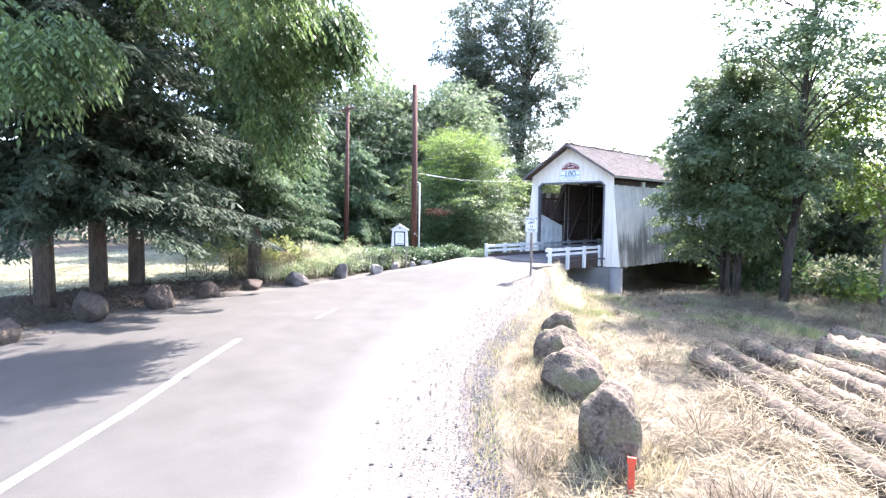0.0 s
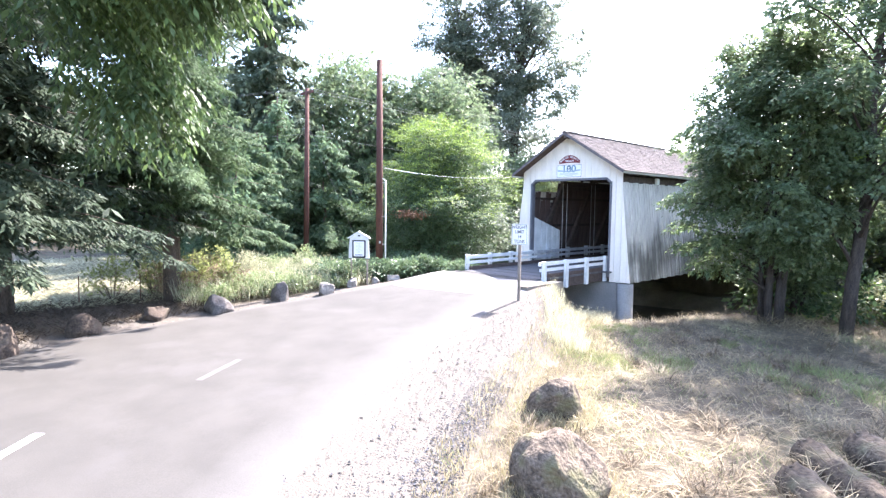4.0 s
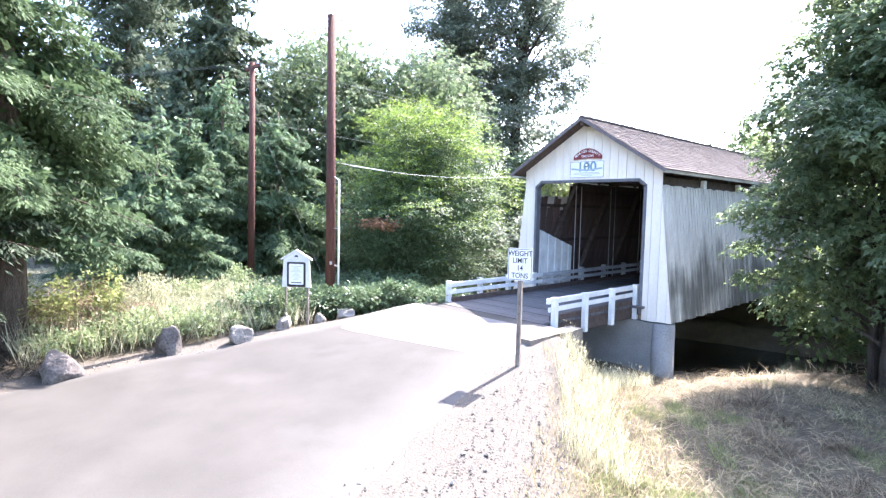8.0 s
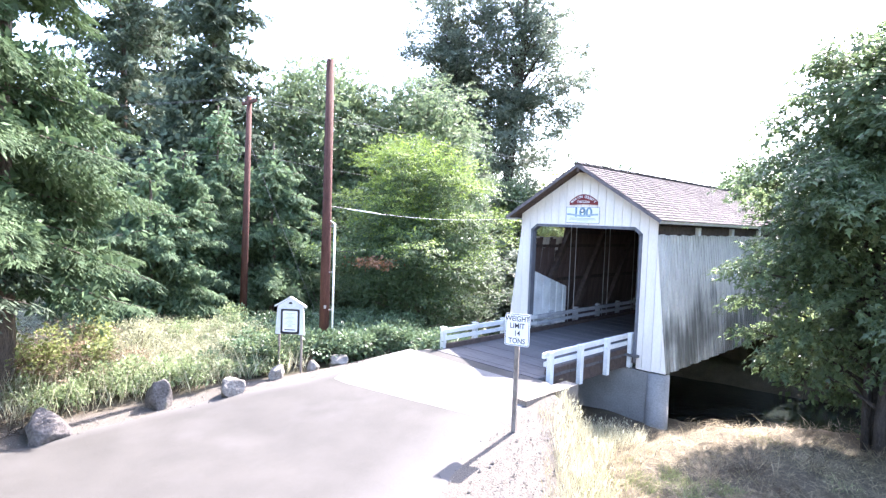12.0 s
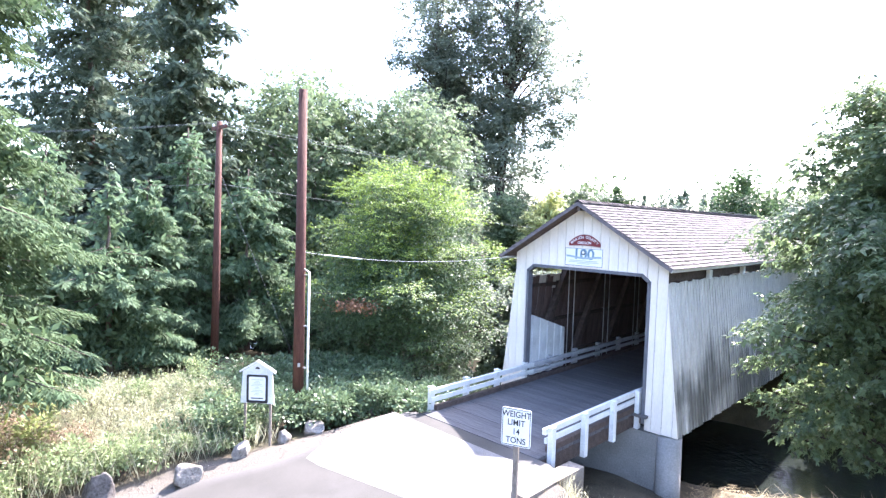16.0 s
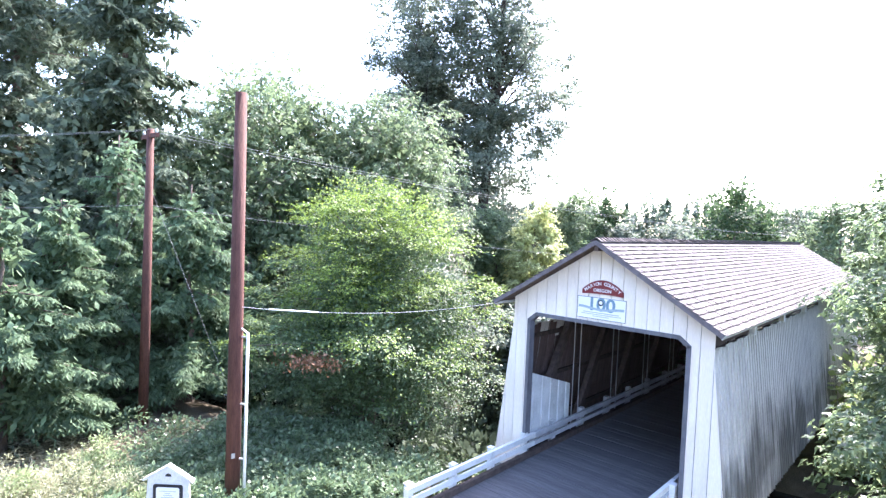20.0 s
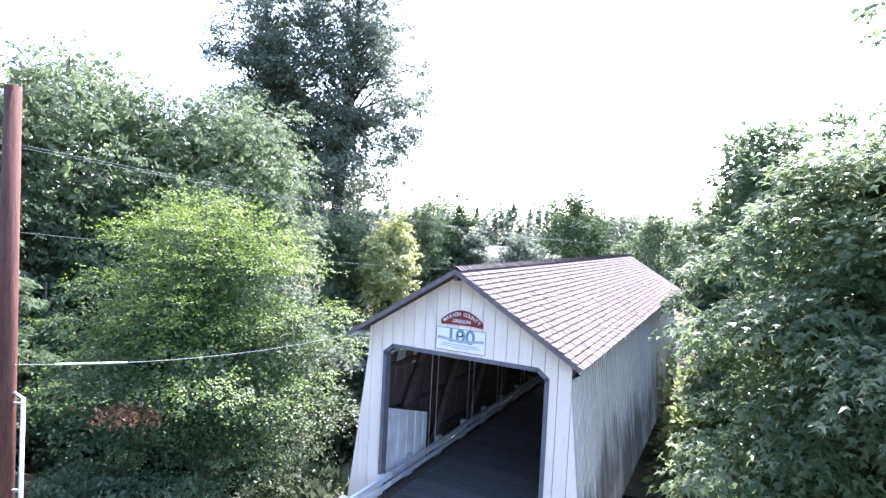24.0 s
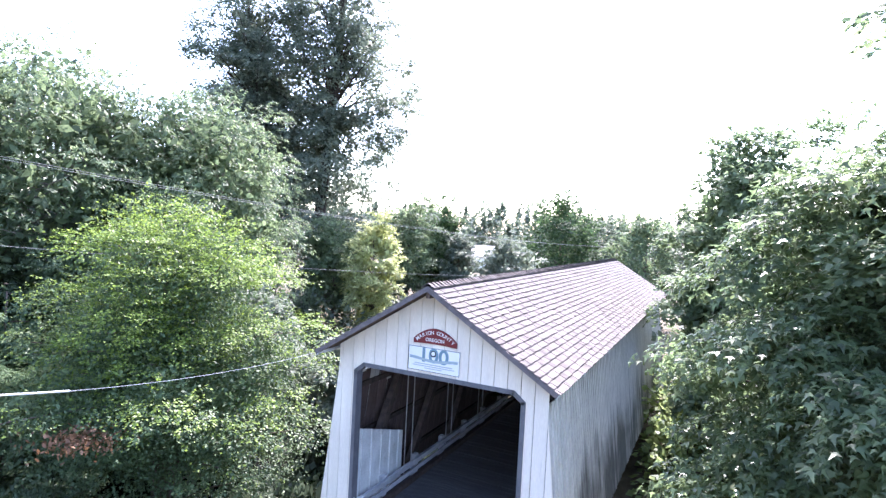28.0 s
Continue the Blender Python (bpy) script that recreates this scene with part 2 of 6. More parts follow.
M_LOGBARK = mat("log_bark", (0.036, 0.026, 0.018), (0.2, 0.152, 0.104), 2.5, 12, 0.95, 1.0, rnd=0.4, stain=(0.13, 0.14, 0.07), stain_scale=1.5, bump_dist=0.04)
# Cut wood coloured dark to paint the ends as shaded faces.
M_SHADELOGEND = mat("shaded_log_end", (0.035, 0.026, 0.02), (0.11, 0.085, 0.062), 8, 40, 0.9, 0.4)
M_POLE = mat("pole_wood", (0.055, 0.022, 0.016), (0.13, 0.056, 0.04), 3, 20, 0.85, 0.6, stretch=(5, 5, 0.4))
M_STEEL = mat("galvanised_steel", (0.4, 0.4, 0.4), (0.6, 0.6, 0.6), 3, 30, 0.45, 0.1, metal=0.7)
M_WATER = mat("water", (0.012, 0.016, 0.014), (0.022, 0.026, 0.022), 1.2, 5, 0.06, 0.5, spec=0.3, bump_dist=0.03)
M_SIGN = mat("sign_white", (0.78, 0.78, 0.76), (0.84, 0.84, 0.82), 3, 30, 0.4, 0.02)
M_BLACK = mat("sign_black", (0.02, 0.02, 0.022), (0.035, 0.035, 0.04), 3, 30, 0.5, 0.02)
M_RED = mat("sign_red", (0.17, 0.028, 0.03), (0.225, 0.042, 0.042), 3, 30, 0.5, 0.05)
M_BLUE = mat("banner_blue", (0.15, 0.25, 0.31), (0.2, 0.31, 0.37), 3, 30, 0.5, 0.02)
M_RIBBON = mat("banner_ribbon", (0.3, 0.38, 0.41), (0.4, 0.48, 0.5), 9, 40, 0.5, 0.02)
M_GREYBAR = mat("banner_grey", (0.42, 0.44, 0.44), (0.48, 0.5, 0.5), 3, 30, 0.5, 0.02)
M_STAKE = mat("red_stake", (0.5, 0.06, 0.03), (0.65, 0.1, 0.05), 5, 30, 0.6, 0.2)
M_RUST = mat("rusty_steel", (0.08, 0.05, 0.035), (0.18, 0.1, 0.07), 6, 40, 0.85, 0.3)
M_CABLE = mat("grey_cable", (0.16, 0.16, 0.16), (0.24, 0.24, 0.24), 5, 30, 0.6, 0)
L_FIR = leaf_mat("fir_needles", (0.026, 0.043, 0.025), (0.075, 0.108, 0.058), 0.22, rough=0.65, spec=0.18)
L_YOUNGFIR = leaf_mat("young_fir_needles", (0.063, 0.115, 0.056), (0.172, 0.262, 0.124), 0.42, rough=0.65, spec=0.18)
L_LOCUST = leaf_mat("hanging_leaves", (0.03, 0.062, 0.028), (0.105, 0.175, 0.055), 0.5, rough=0.6, spec=0.2)
L_MAPLE = leaf_mat("maple_leaves", (0.08, 0.132, 0.057), (0.21, 0.282, 0.116), 0.6, rough=0.32, spec=0.4)
L_WALNUT = leaf_mat("walnut_leaves", (0.04, 0.075, 0.028), (0.135, 0.21, 0.055), 0.45, rough=0.5, spec=0.25)
L_FARFIR = leaf_mat("far_fir_needles", (0.058, 0.086, 0.052), (0.155, 0.204, 0.12), 0.36, rough=0.65, spec=0.18)
L_MIDFIR = leaf_mat("road_fir_needles", (0.045, 0.085, 0.036), (0.13, 0.2, 0.08), 0.33, rough=0.65, spec=0.18)
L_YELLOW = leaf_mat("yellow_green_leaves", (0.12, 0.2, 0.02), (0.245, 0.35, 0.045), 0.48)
L_WILLOW = leaf_mat("willow_leaves", (0.098, 0.15, 0.07), (0.215, 0.285, 0.13), 0.6)
L_TALL = leaf_mat("cottonwood_leaves", (0.1, 0.132, 0.09), (0.21, 0.252, 0.166), 0.6)
L_BRAMBLE = leaf_mat("bramble_leaves", (0.068, 0.12, 0.056), (0.175, 0.25, 0.115), 0.36, rough=0.35)
L_WEED = leaf_mat("weed_leaves", (0.24, 0.26, 0.12), (0.46, 0.45, 0.27), 0.45)
L_GRASS = leaf_mat("dry_grass", (0.28, 0.23, 0.11), (0.50, 0.44, 0.24), 0.35, rough=0.7)
L_GREENGRASS = leaf_mat("green_grass", (0.15, 0.195, 0.065), (0.33, 0.36, 0.13), 0.4, rough=0.6)
L_CREAM = leaf_mat("pale_seed_grass", (0.34, 0.33, 0.19), (0.58, 0.56, 0.38), 0.5, rough=0.7)
L_DEAD = leaf_mat("dead_leaves", (0.16, 0.07, 0.03), (0.3, 0.15, 0.07), 0.3)
L_TUSSOCK = leaf_mat("tussock_grass", (0.075, 0.05, 0.028), (0.27, 0.2, 0.115), 0.15, rough=0.75, island=0.6)
L_STRAW = leaf_mat("straw", (0.078, 0.055, 0.026), (0.335, 0.262, 0.138), 0.12, rough=0.75, island=0.66)
# Brown needle litter, coloured darker to carry the firs' shade on the verge.
L_LITTER = leaf_mat("shaded_needle_litter", (0.035, 0.025, 0.017), (0.12, 0.086, 0.058), 0.1, rough=0.8, island=0.6)
# On the yellow-green tree this darker green paints the shaded lower crown.
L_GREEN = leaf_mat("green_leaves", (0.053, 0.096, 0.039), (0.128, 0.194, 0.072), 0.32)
L_PALEYELLOW = leaf_mat("pale_yellow_leaves", (0.33, 0.37, 0.11), (0.52, 0.54, 0.23), 0.6)
L_LEAFYWEED = leaf_mat("leafy_weeds", (0.13, 0.19, 0.07), (0.33, 0.4, 0.17), 0.45, rough=0.5)
L_DRYBRUSH = leaf_mat("dry_brush", (0.16, 0.10, 0.055), (0.38, 0.28, 0.17), 0.3, rough=0.7)
L_ROADBUSH = leaf_mat("roadside_bush_leaves", (0.17, 0.21, 0.05), (0.38, 0.42, 0.13), 0.5)
# Brighter leaf colour that paints sunlight onto the thicket and wood by the creek.
L_SUNBANK = leaf_mat("sunlit_bank_leaves", (0.13, 0.19, 0.06), (0.32, 0.40, 0.13), 0.5)
L_FAR = leaf_mat("far_leaves", (0.066, 0.096, 0.058), (0.138, 0.178, 0.104), 0.36)

# ---- building blocks ----
rng = np.random.default_rng(7)


class Shape:
    """Gathers points and faces of one mesh."""

    def __init__(self):
        self.v, self.f = [], []

    def add(self, v, f):
        k = len(self.v)
        self.v += [tuple(p) for p in v]
        self.f += [tuple(i + k for i in q) for q in f]
        return self

    def box(self, a, b, m=None):
        (x0, y0, z0), (x1, y1, z1) = a, b
        v = [Vector(p) for p in ((x0, y0, z0), (x1, y0, z0), (x1, y1, z0), (x0, y1, z0), (x0, y0, z1), (x1, y0, z1), (x1, y1, z1), (x0, y1, z1))]
        return self.add([m @ p for p in v] if m else v, ((3, 2, 1, 0), (4, 5, 6, 7), (0, 1, 5, 4), (1, 2, 6, 5), (2, 3, 7, 6), (3, 0, 4, 7)))

    def slab(self, poly, way):
        """A flat outline given a thickness along way."""
        n, w = len(poly), Vector(way)
        v = [Vector(p) for p in poly] + [Vector(p) + w for p in poly]
        return self.add(v, [tuple(range(n))[::-1], tuple(range(n, 2 * n))] + [(i, (i + 1) % n, (i + 1) % n + n, i + n) for i in range(n)])

    def tube(self, pts, radii, n=8, caps=True, wob=0.0):
        k = len(self.v)
        pts = [Vector(p) for p in pts]
        for i, p in enumerate(pts):
            d = (pts[min(i + 1, len(pts) - 1)] - pts[max(i - 1, 0)]).normalized()
            s = d.orthogonal().normalized() if abs(d.z) > 0.9 else d.cross(Vector((0, 0, 1))).normalized()
            u = d.cross(s)
            for j in range(n):
                a = 2 * math.pi * j / n
                r = float(radii[i]) * (1 + wob * noise.noise(p * 3 + Vector((math.cos(a), math.sin(a), 0)) * 2))
                self.v.append(tuple(p + r * (math.cos(a) * s + math.sin(a) * u)))
        for i in range(len(pts) - 1):
            for j in range(n):
                a, b = k + i * n + j, k + i * n + (j + 1) % n
                self.f.append((a, b, b + n, a + n))
        if caps:
            self.f.append(tuple(range(k, k + n))[::-1])
            e = k + (len(pts) - 1) * n
            self.f.append(tuple(range(e, e + n)))
        return self

    def mesh(self, name, material, smooth=False):
        me = bpy.data.meshes.new(name)
        me.from_pydata(self.v, [], self.f)
        me.materials.append(material)
        if smooth:
            me.polygons.foreach_set("use_smooth", [True] * len(me.polygons))
        me.update()
        return me


def part(name, shape, material, parent, label="", smooth=False, kind=""):
    """One mesh object under a thing or a part; shape may also be a ready mesh."""
    me = shape if isinstance(shape, bpy.types.Mesh) else shape.mesh(name, material, smooth)
    ob = new(name, me)
    ob.parent = parent
    return tagged(ob, label, kind=kind)


def thing(name, at, label, category, group="", kind="", turn=0.0):
    ob = new(name)
    ob.location, ob.rotation_euler = at, (0, 0, radians(turn))
    ob.empty_display_size = 0.2
    return tagged(ob, label, category, group, kind)


def single(name, shape, material, label, category, at=(0, 0, 0), group="", kind="", smooth=False, turn=0.0):
    me = shape if isinstance(shape, bpy.types.Mesh) else shape.mesh(name, material, smooth)
    ob = new(name, me)
    ob.location, ob.rotation_euler = at, (0, 0, radians(turn))
    return tagged(ob, label, category, group, kind)


def quads_mesh(name, v, material, per=4):
    """A mesh of many separate four-cornered leaves; v has the shape (n, 4, 3)."""
    n = len(v)
    me = bpy.data.meshes.new(name)
    me.vertices.add(n * per)
    me.vertices.foreach_set("co", v.reshape(-1).astype(np.float32))
    me.loops.add(n * per)
    me.loops.foreach_set("vertex_index", np.arange(n * per, dtype=np.int32))
    me.polygons.add(n)
    me.polygons.foreach_set("loop_start", np.arange(0, n * per, per, dtype=np.int32))
    me.materials.append(material)
    me.update(calc_edges=True)
    return me


def unit(a):
    return a / np.maximum(np.linalg.norm(a, axis=-1, keepdims=True), 1e-6)


def leaf_quads(at, way, up, length, width):
    """Diamond leaves: foot at `at`, pointing along way, flat side facing up."""
    way = unit(way)
    side = unit(np.cross(way, up))
    nor = np.cross(side, way)
    L, W = np.asarray(length)[:, None], np.asarray(width)[:, None]
    mid = at + way * L * 0.45
    return np.stack([at, mid + side * W * 0.5 - nor * W * 0.15, at + way * L - nor * L * 0.12, mid - side * W * 0.5 - nor * W * 0.15], axis=1)


MAPLE = np.array([(0, 0), (0.16, 0.5), (0.36, 0.16), (1.08, 0), (0.36, -0.16), (0.16, -0.5)])


def lobed_leaves(at, way, up, length):
    """Three-lobed leaves that droop towards their tips."""
    way = unit(way)
    side = unit(np.cross(way, up))
    nor = np.cross(side, way)
    L = np.asarray(length)[:, None, None]
    x, y = MAPLE[None, :, 0, None], MAPLE[None, :, 1, None]
    return at[:, None] + L * (way[:, None] * x + side[:, None] * y - nor[:, None] * (0.22 * x * x + 0.5 * y * y))


def pinnate_leaves(at, way, r, length, pairs=5):
    """Hanging compound leaves: leaflets in pairs along a drooping stalk."""
    way = unit(way)
    side = unit(np.cross(way, np.array([0, 0, 1.0])) + 1e-3)
    out = []
    for i in range(pairs + 1):
        t = (i + 0.6) / (pairs + 0.6)
        p = at + way * (length * t)[:, None] - np.array([0, 0, 0.35]) * (length * t * t)[:, None]
        w = way - np.array([0, 0, 0.7]) * t
        for sg in ((-1, 1) if i < pairs else (0,)):
            d = w * (0.55 if sg else 1.0) + side * sg * 0.9 + np.array([0, 0, -0.35]) + r.normal(size=at.shape) * 0.12
            L = length * 0.34 * r.uniform(0.8, 1.15, len(at))
            out.append(leaf_quads(p, d, np.array([0, 0, 1.0]) + r.normal(size=at.shape) * 0.3, L, L * 0.36))
    return np.concatenate(out)


def ball(n):
    return unit(rng.normal(size=(n, 3)))


# ---- ground ----
Z_Y = [-60, -30, -22, -17, -13.2, -10.7, -8.7, -7.0, -5.8, 40]
Z_Z = [-1.3, -1.15, -1.08, -0.98, -0.79, -0.5, -0.32, -0.11, -0.02, -0.02]
LEFT = [(16, -47), (7, -36), (0.5, -28.5), (-1.2, -25.1), (-3.3, -22), (-4.2, -17.5), (-4.2, -14.5), (-4.0, -12.2), (-3.4, -10.5), (-3.2, -8.4), (-2.75, -5.6)]
RIGHT = [(32, -42), (22, -33), (14.4, -26), (12.0, -23.7), (9.6, -21.2), (7.6, -18.3), (5.9, -15.2), (4.8, -12.6), (3.9, -10), (3.4, -7.8), (2.75, -5.6)]


def road_z(y):
    return np.interp(y, Z_Y, Z_Z)


def edge_x(y, line):
    return np.interp(y, [p[1] for p in line], [p[0] for p in line])


def lumps(x, y, s, seed=0.0):
    return (np.sin(x * s + seed) * np.cos(y * s * 1.13 + 1.7 * seed) + 0.5 * np.sin(x * s * 2.3 + y * s * 1.9 + seed)) * 0.66


def ground_z(x, y):
    x, y = np.asarray(x, float), np.asarray(y, float)
    zr = road_z(y)
    xl, xr = edge_x(y, LEFT), edge_x(y, RIGHT)
    near = np.clip((y + 10) / 3, 0, 1)
    east = np.clip((x - xr - 0.8 + 0.6 * near) / (2.2 - 0.7 * near), 0, 1)
    west = np.clip((xl - x - 0.15) / 1.8, 0, 1)
    sm = lambda t: t * t * (3 - 2 * t)
    field = -1.2 - 0.018 * np.clip(y + 14, 0, 12) + 0.10 * lumps(x, y, 0.55) + 0.04 * lumps(x, y, 1.7, 2.0) - 0.16 * np.clip(y + 6.5, 0, 8) * (1 - np.clip((x - 4.4) / 3.6, 0, 1))
    meadow = np.interp(y, [-40, -14, -6, 0], [-1.1, -0.85, -0.75, -1.2]) + 0.10 * lumps(x, y, 0.4, 1.0)
    z = zr * (1 - sm(east)) * (1 - sm(west)) + field * sm(east) + meadow * sm(west)
    k = np.where(x > -3.6, sm(np.clip((y + 6.3) / 1.5, 0, 1)), 0)
    z = z * (1 - k) + np.where(x > -1, field, meadow - 0.9) * k
    cy = 7.5 + 0.12 * x + 1.5 * np.sin(x * 0.05)
    d = np.abs(y - cy)
    start = np.where(np.abs(x) < 3.2, 8.6, 8.9)
    bed = -3.9 + 0.08 * lumps(x, y, 1.1) + sm(np.clip((d - 4.0) / 4.6, 0, 1)) * 2.9
    bed = np.where(d > 8.6, 9.0, bed)
    z = np.minimum(z, np.where(y < cy, bed, np.minimum(bed, 9)))
    far = np.where(y > cy + 8.0, -0.9 + 0.012 * np.clip(y - 20, 0, 400) + 0.1 * lumps(x, y, 0.3), 99)
    return np.where((y > cy + 4) & (d > 8.0), far, z) - 0.02


def axis(core, step, outer):
    a, b = core
    inner = np.arange(a, b, step)
    grow = np.cumsum(step * 1.22 ** np.arange(1, 60))
    grow = grow[grow < outer]
    return np.concatenate([(a - grow)[::-1], inner, b + grow])


def sheet(name, xs, ys, zf, material):
    X, Y = np.meshgrid(xs, ys)
    V = np.stack([X, Y, zf(X, Y)], -1).reshape(-1, 3)
    w, h = len(xs), len(ys)
    i = (np.arange(h - 1)[:, None] * w + np.arange(w - 1)[None]).reshape(-1)
    me = bpy.data.meshes.new(name)
    me.from_pydata(V.tolist(), [], np.stack([i, i + 1, i + w + 1, i + w], -1).tolist())
    me.materials.append(material)
    me.polygons.foreach_set("use_smooth", [True] * len(me.polygons))
    return me


def set_zone(me, zone, f):
    co = np.empty(len(me.vertices) * 3, np.float32)
    me.vertices.foreach_get("co", co)
    co = co.reshape(-1, 3)
    me.attributes.new(zone, "FLOAT", "POINT").data.foreach_set("value", np.clip(f(co[:, 0], co[:, 1]), -1, 1.5).astype(np.float32))
    return me


def gravel_zone(x, y):
    """1 beside the asphalt, falling to 0 in the grass."""
    out = np.maximum((x - edge_x(y, RIGHT)) / (edge_x(y, GR_R) - edge_x(y, RIGHT) + 0.2), (edge_x(y, LEFT) - x) / 1.1)
    g = 1.25 - 0.95 * out
    return np.where((y > -3.6) | (y < -60), -1, g)


GR_R = [(p[0] + w, p[1] + 0.3) for p, w in zip(RIGHT, (3, 2.8, 2.4, 2.4, 2.3, 2.4, 2.5, 2.4, 2.0, 0.7, 0.3))]
GR_L = [(p[0] - w, p[1]) for p, w in zip(LEFT, (1.5, 1.4, 1.2, 1.0, 0.8, 0.6, 0.5, 0.5, 0.4, 0.3, 0.2))]
tagged(new("ground", set_zone(sheet("ground", axis((-12, 26), 0.25, 900), axis((-34, 18), 0.25, 900), ground_z, M_FIELD), "gravel", gravel_zone)),
       "dry straw-coloured field and gravel verge sloping down to a creek", "ground", kind="structure")


def strip(name, left, right, rows, cols, lift, material, lo=0.0, hi=1.0):
    """A ribbon between two lines that follows the road's height."""
    def along(line, n):
        p = np.array(line, float)
        s = np.concatenate([[0], np.cumsum(np.linalg.norm(np.diff(p, axis=0), axis=1))])
        u = np.linspace(0, s[-1], n)
        return np.stack([np.interp(u, s, p[:, 0]), np.interp(u, s, p[:, 1])], -1)
    a, b = along(left, rows), along(right, rows)
    t = np.linspace(lo, hi, cols)[None, :, None]
    wob = 0.10 * lumps(a[:, 0], a[:, 1], 2.1) + 0.05 * lumps(a[:, 0], a[:, 1], 6.3, 1.0)
    a = a + np.stack([wob, 0 * wob], -1)
    b = b + np.stack([-1.6 * wob[::-1], 0 * wob], -1)
    P = a[:, None] * (1 - t) + b[:, None] * t
    Z = road_z(P[..., 1]) + lift
    Z[:, 0] -= 0.06
    Z[:, -1] -= 0.06
    V = np.concatenate([P, Z[..., None]], -1).reshape(-1, 3)
    i = (np.arange(rows - 1)[:, None] * cols + np.arange(cols - 1)[None]).reshape(-1)
    me = bpy.data.meshes.new(name)
    me.from_pydata(V.tolist(), [], np.stack([i, i + 1, i + cols + 1, i + cols], -1)[:, ::-1].tolist())
    me.materials.append(material)
    me.polygons.foreach_set("use_smooth", [True] * len(me.polygons))
    return me


def dust_zone(x, y):
    d = np.minimum(edge_x(y, RIGHT) - x, (x - edge_x(y, LEFT)) * 1.6)
    return 0.95 - np.where(edge_x(y, RIGHT) - x < (x - edge_x(y, LEFT)) * 1.6, 0.42, 0.8) * d


road_mesh = strip("road", [(x + 0.12 * math.sin(1.7 * i), y) for i, (x, y) in enumerate(LEFT)], RIGHT, 220, 34, 0.002, M_ROAD)
tagged(new("road", set_zone(road_mesh, "dust", dust_zone)), "sun-bleached worn asphalt road rising to the bridge", "road", kind="structure")


def stripe(points, w):
    s = Shape()
    P = [Vector((*p, 0)) for p in points]
    row = []
    for i, p in enumerate(P):
        d = (P[min(i + 1, len(P) - 1)] - P[max(i - 1, 0)]).normalized()
        o = Vector((-d.y, d.x, 0)) * w / 2
        for q in (p + o, p - o):
            row.append((q.x, q.y, float(road_z(q.y)) + 0.010))
    s.add(row, [(2 * i, 2 * i + 1, 2 * i + 3, 2 * i + 2) for i in range(len(P) - 1)])
    return s


road_stripe = thing("road_marking", (0, 0, 0), "worn white painted centre line on asphalt", "road marking", kind="structure")
part("stripe", stripe([(16.0, -34.4), (13.4, -31.7), (10.8, -29.4), (8.8, -27.4), (6.7, -25.5), (4.6, -23.5)], 0.2), M_STRIPE, road_stripe)
part("stripe", stripe([(3.5, -20.3), (3.0, -19.6), (2.5, -18.9)], 0.18), M_WORNSTRIPE, road_stripe, "nearly worn away paint")

# ---- water ----
tagged(new("creek_water", sheet("creek_water", np.linspace(-120, 120, 40), np.linspace(-14, 30, 12), lambda X, Y: 0 * X - 3.68, M_WATER)), "dark still creek water under the bridge", "water", kind="structure")

# ---- covered bridge ----
Y0, Y1 = 0.0, 26.0                 # the two portals
RIDGE_Z, EAVE_Z, EAVE_X, HANG = 7.04, 4.95, 3.42, 0.6
WALL_TOP, WALL_BOT = (3.03, 4.42), (3.6, -0.5)      # x and z of the battered side walls
bridge = thing("covered_bridge", (0, 0, 0), "white board-sided covered timber bridge with a weathered shingle roof", "bridge")


def side_x(z):
    return WALL_TOP[0] + (WALL_TOP[1] - z) / (WALL_TOP[1] - WALL_BOT[1]) * (WALL_BOT[0] - WALL_TOP[0])


def roof_z(x):
    return RIDGE_Z - abs(x) * (RIDGE_Z - EAVE_Z) / EAVE_X


def portal_boards(parent, y, face, pitch):
    """Upright boards with thin cover strips; the opening has cut upper corners."""
    def foot(x):
        ax = abs(x)
        if ax >= 2.5:
            return WALL_BOT[1] - 0.02
        return 4.68 - max(0.0, ax - 2.2) / 0.3 * 0.24
    x = -3.62
    while x < 3.60:
        a, b = x + 0.008, min(x + pitch, 3.62) - 0.008
        cuts = sorted({a, b, *[c for c in (-2.5, -2.2, 2.2, 2.5, 0.0) if a < c < b]})
        sh = Shape()
        for p, q in zip(cuts, cuts[1:]):
            m = (p + q) / 2
            zb = [foot(p + 1e-4), foot(q - 1e-4)]
            zt = [roof_z(p) - 0.1, roof_z(q) - 0.1]
            poly = [[p, zb[0]], [q, zb[1]], [q, zt[1]], [p, zt[0]]]
            if abs(m) > 2.9:                # battered outer edge
                s = 1 if m > 0 else -1
                lim = lambda z: min(side_x(z), 3.62) - 0.0
                o, i = (q, p) if s > 0 else (p, q)
                def clip_z(ax):             # the height at which the slanting edge is ax from the middle
                    return WALL_TOP[1] - (ax - WALL_TOP[0]) / (WALL_BOT[0] - WALL_TOP[0]) * (WALL_TOP[1] - WALL_BOT[1])
                if abs(i) > WALL_TOP[0]:
                    zi, zo = clip_z(abs(i)), max(clip_z(abs(o)), WALL_BOT[1])
                    poly = [[i, WALL_BOT[1]], [o, WALL_BOT[1]], [o, zo], [i, zi]]
                else:
                    zo = max(clip_z(abs(o)), WALL_BOT[1])
                    poly = [[i, WALL_BOT[1]], [o, WALL_BOT[1]], [o, zo], [s * WALL_TOP[0], WALL_TOP[1]], [s * WALL_TOP[0], roof_z(WALL_TOP[0]) - 0.1], [i, roof_z(i) - 0.1]]
                if s < 0:
                    poly = poly[::-1]
            sh.slab([(px, y, pz) for px, pz in poly], (0, 0.035 * face, 0))
        part("board", sh, M_BOARD, parent)
        x += pitch


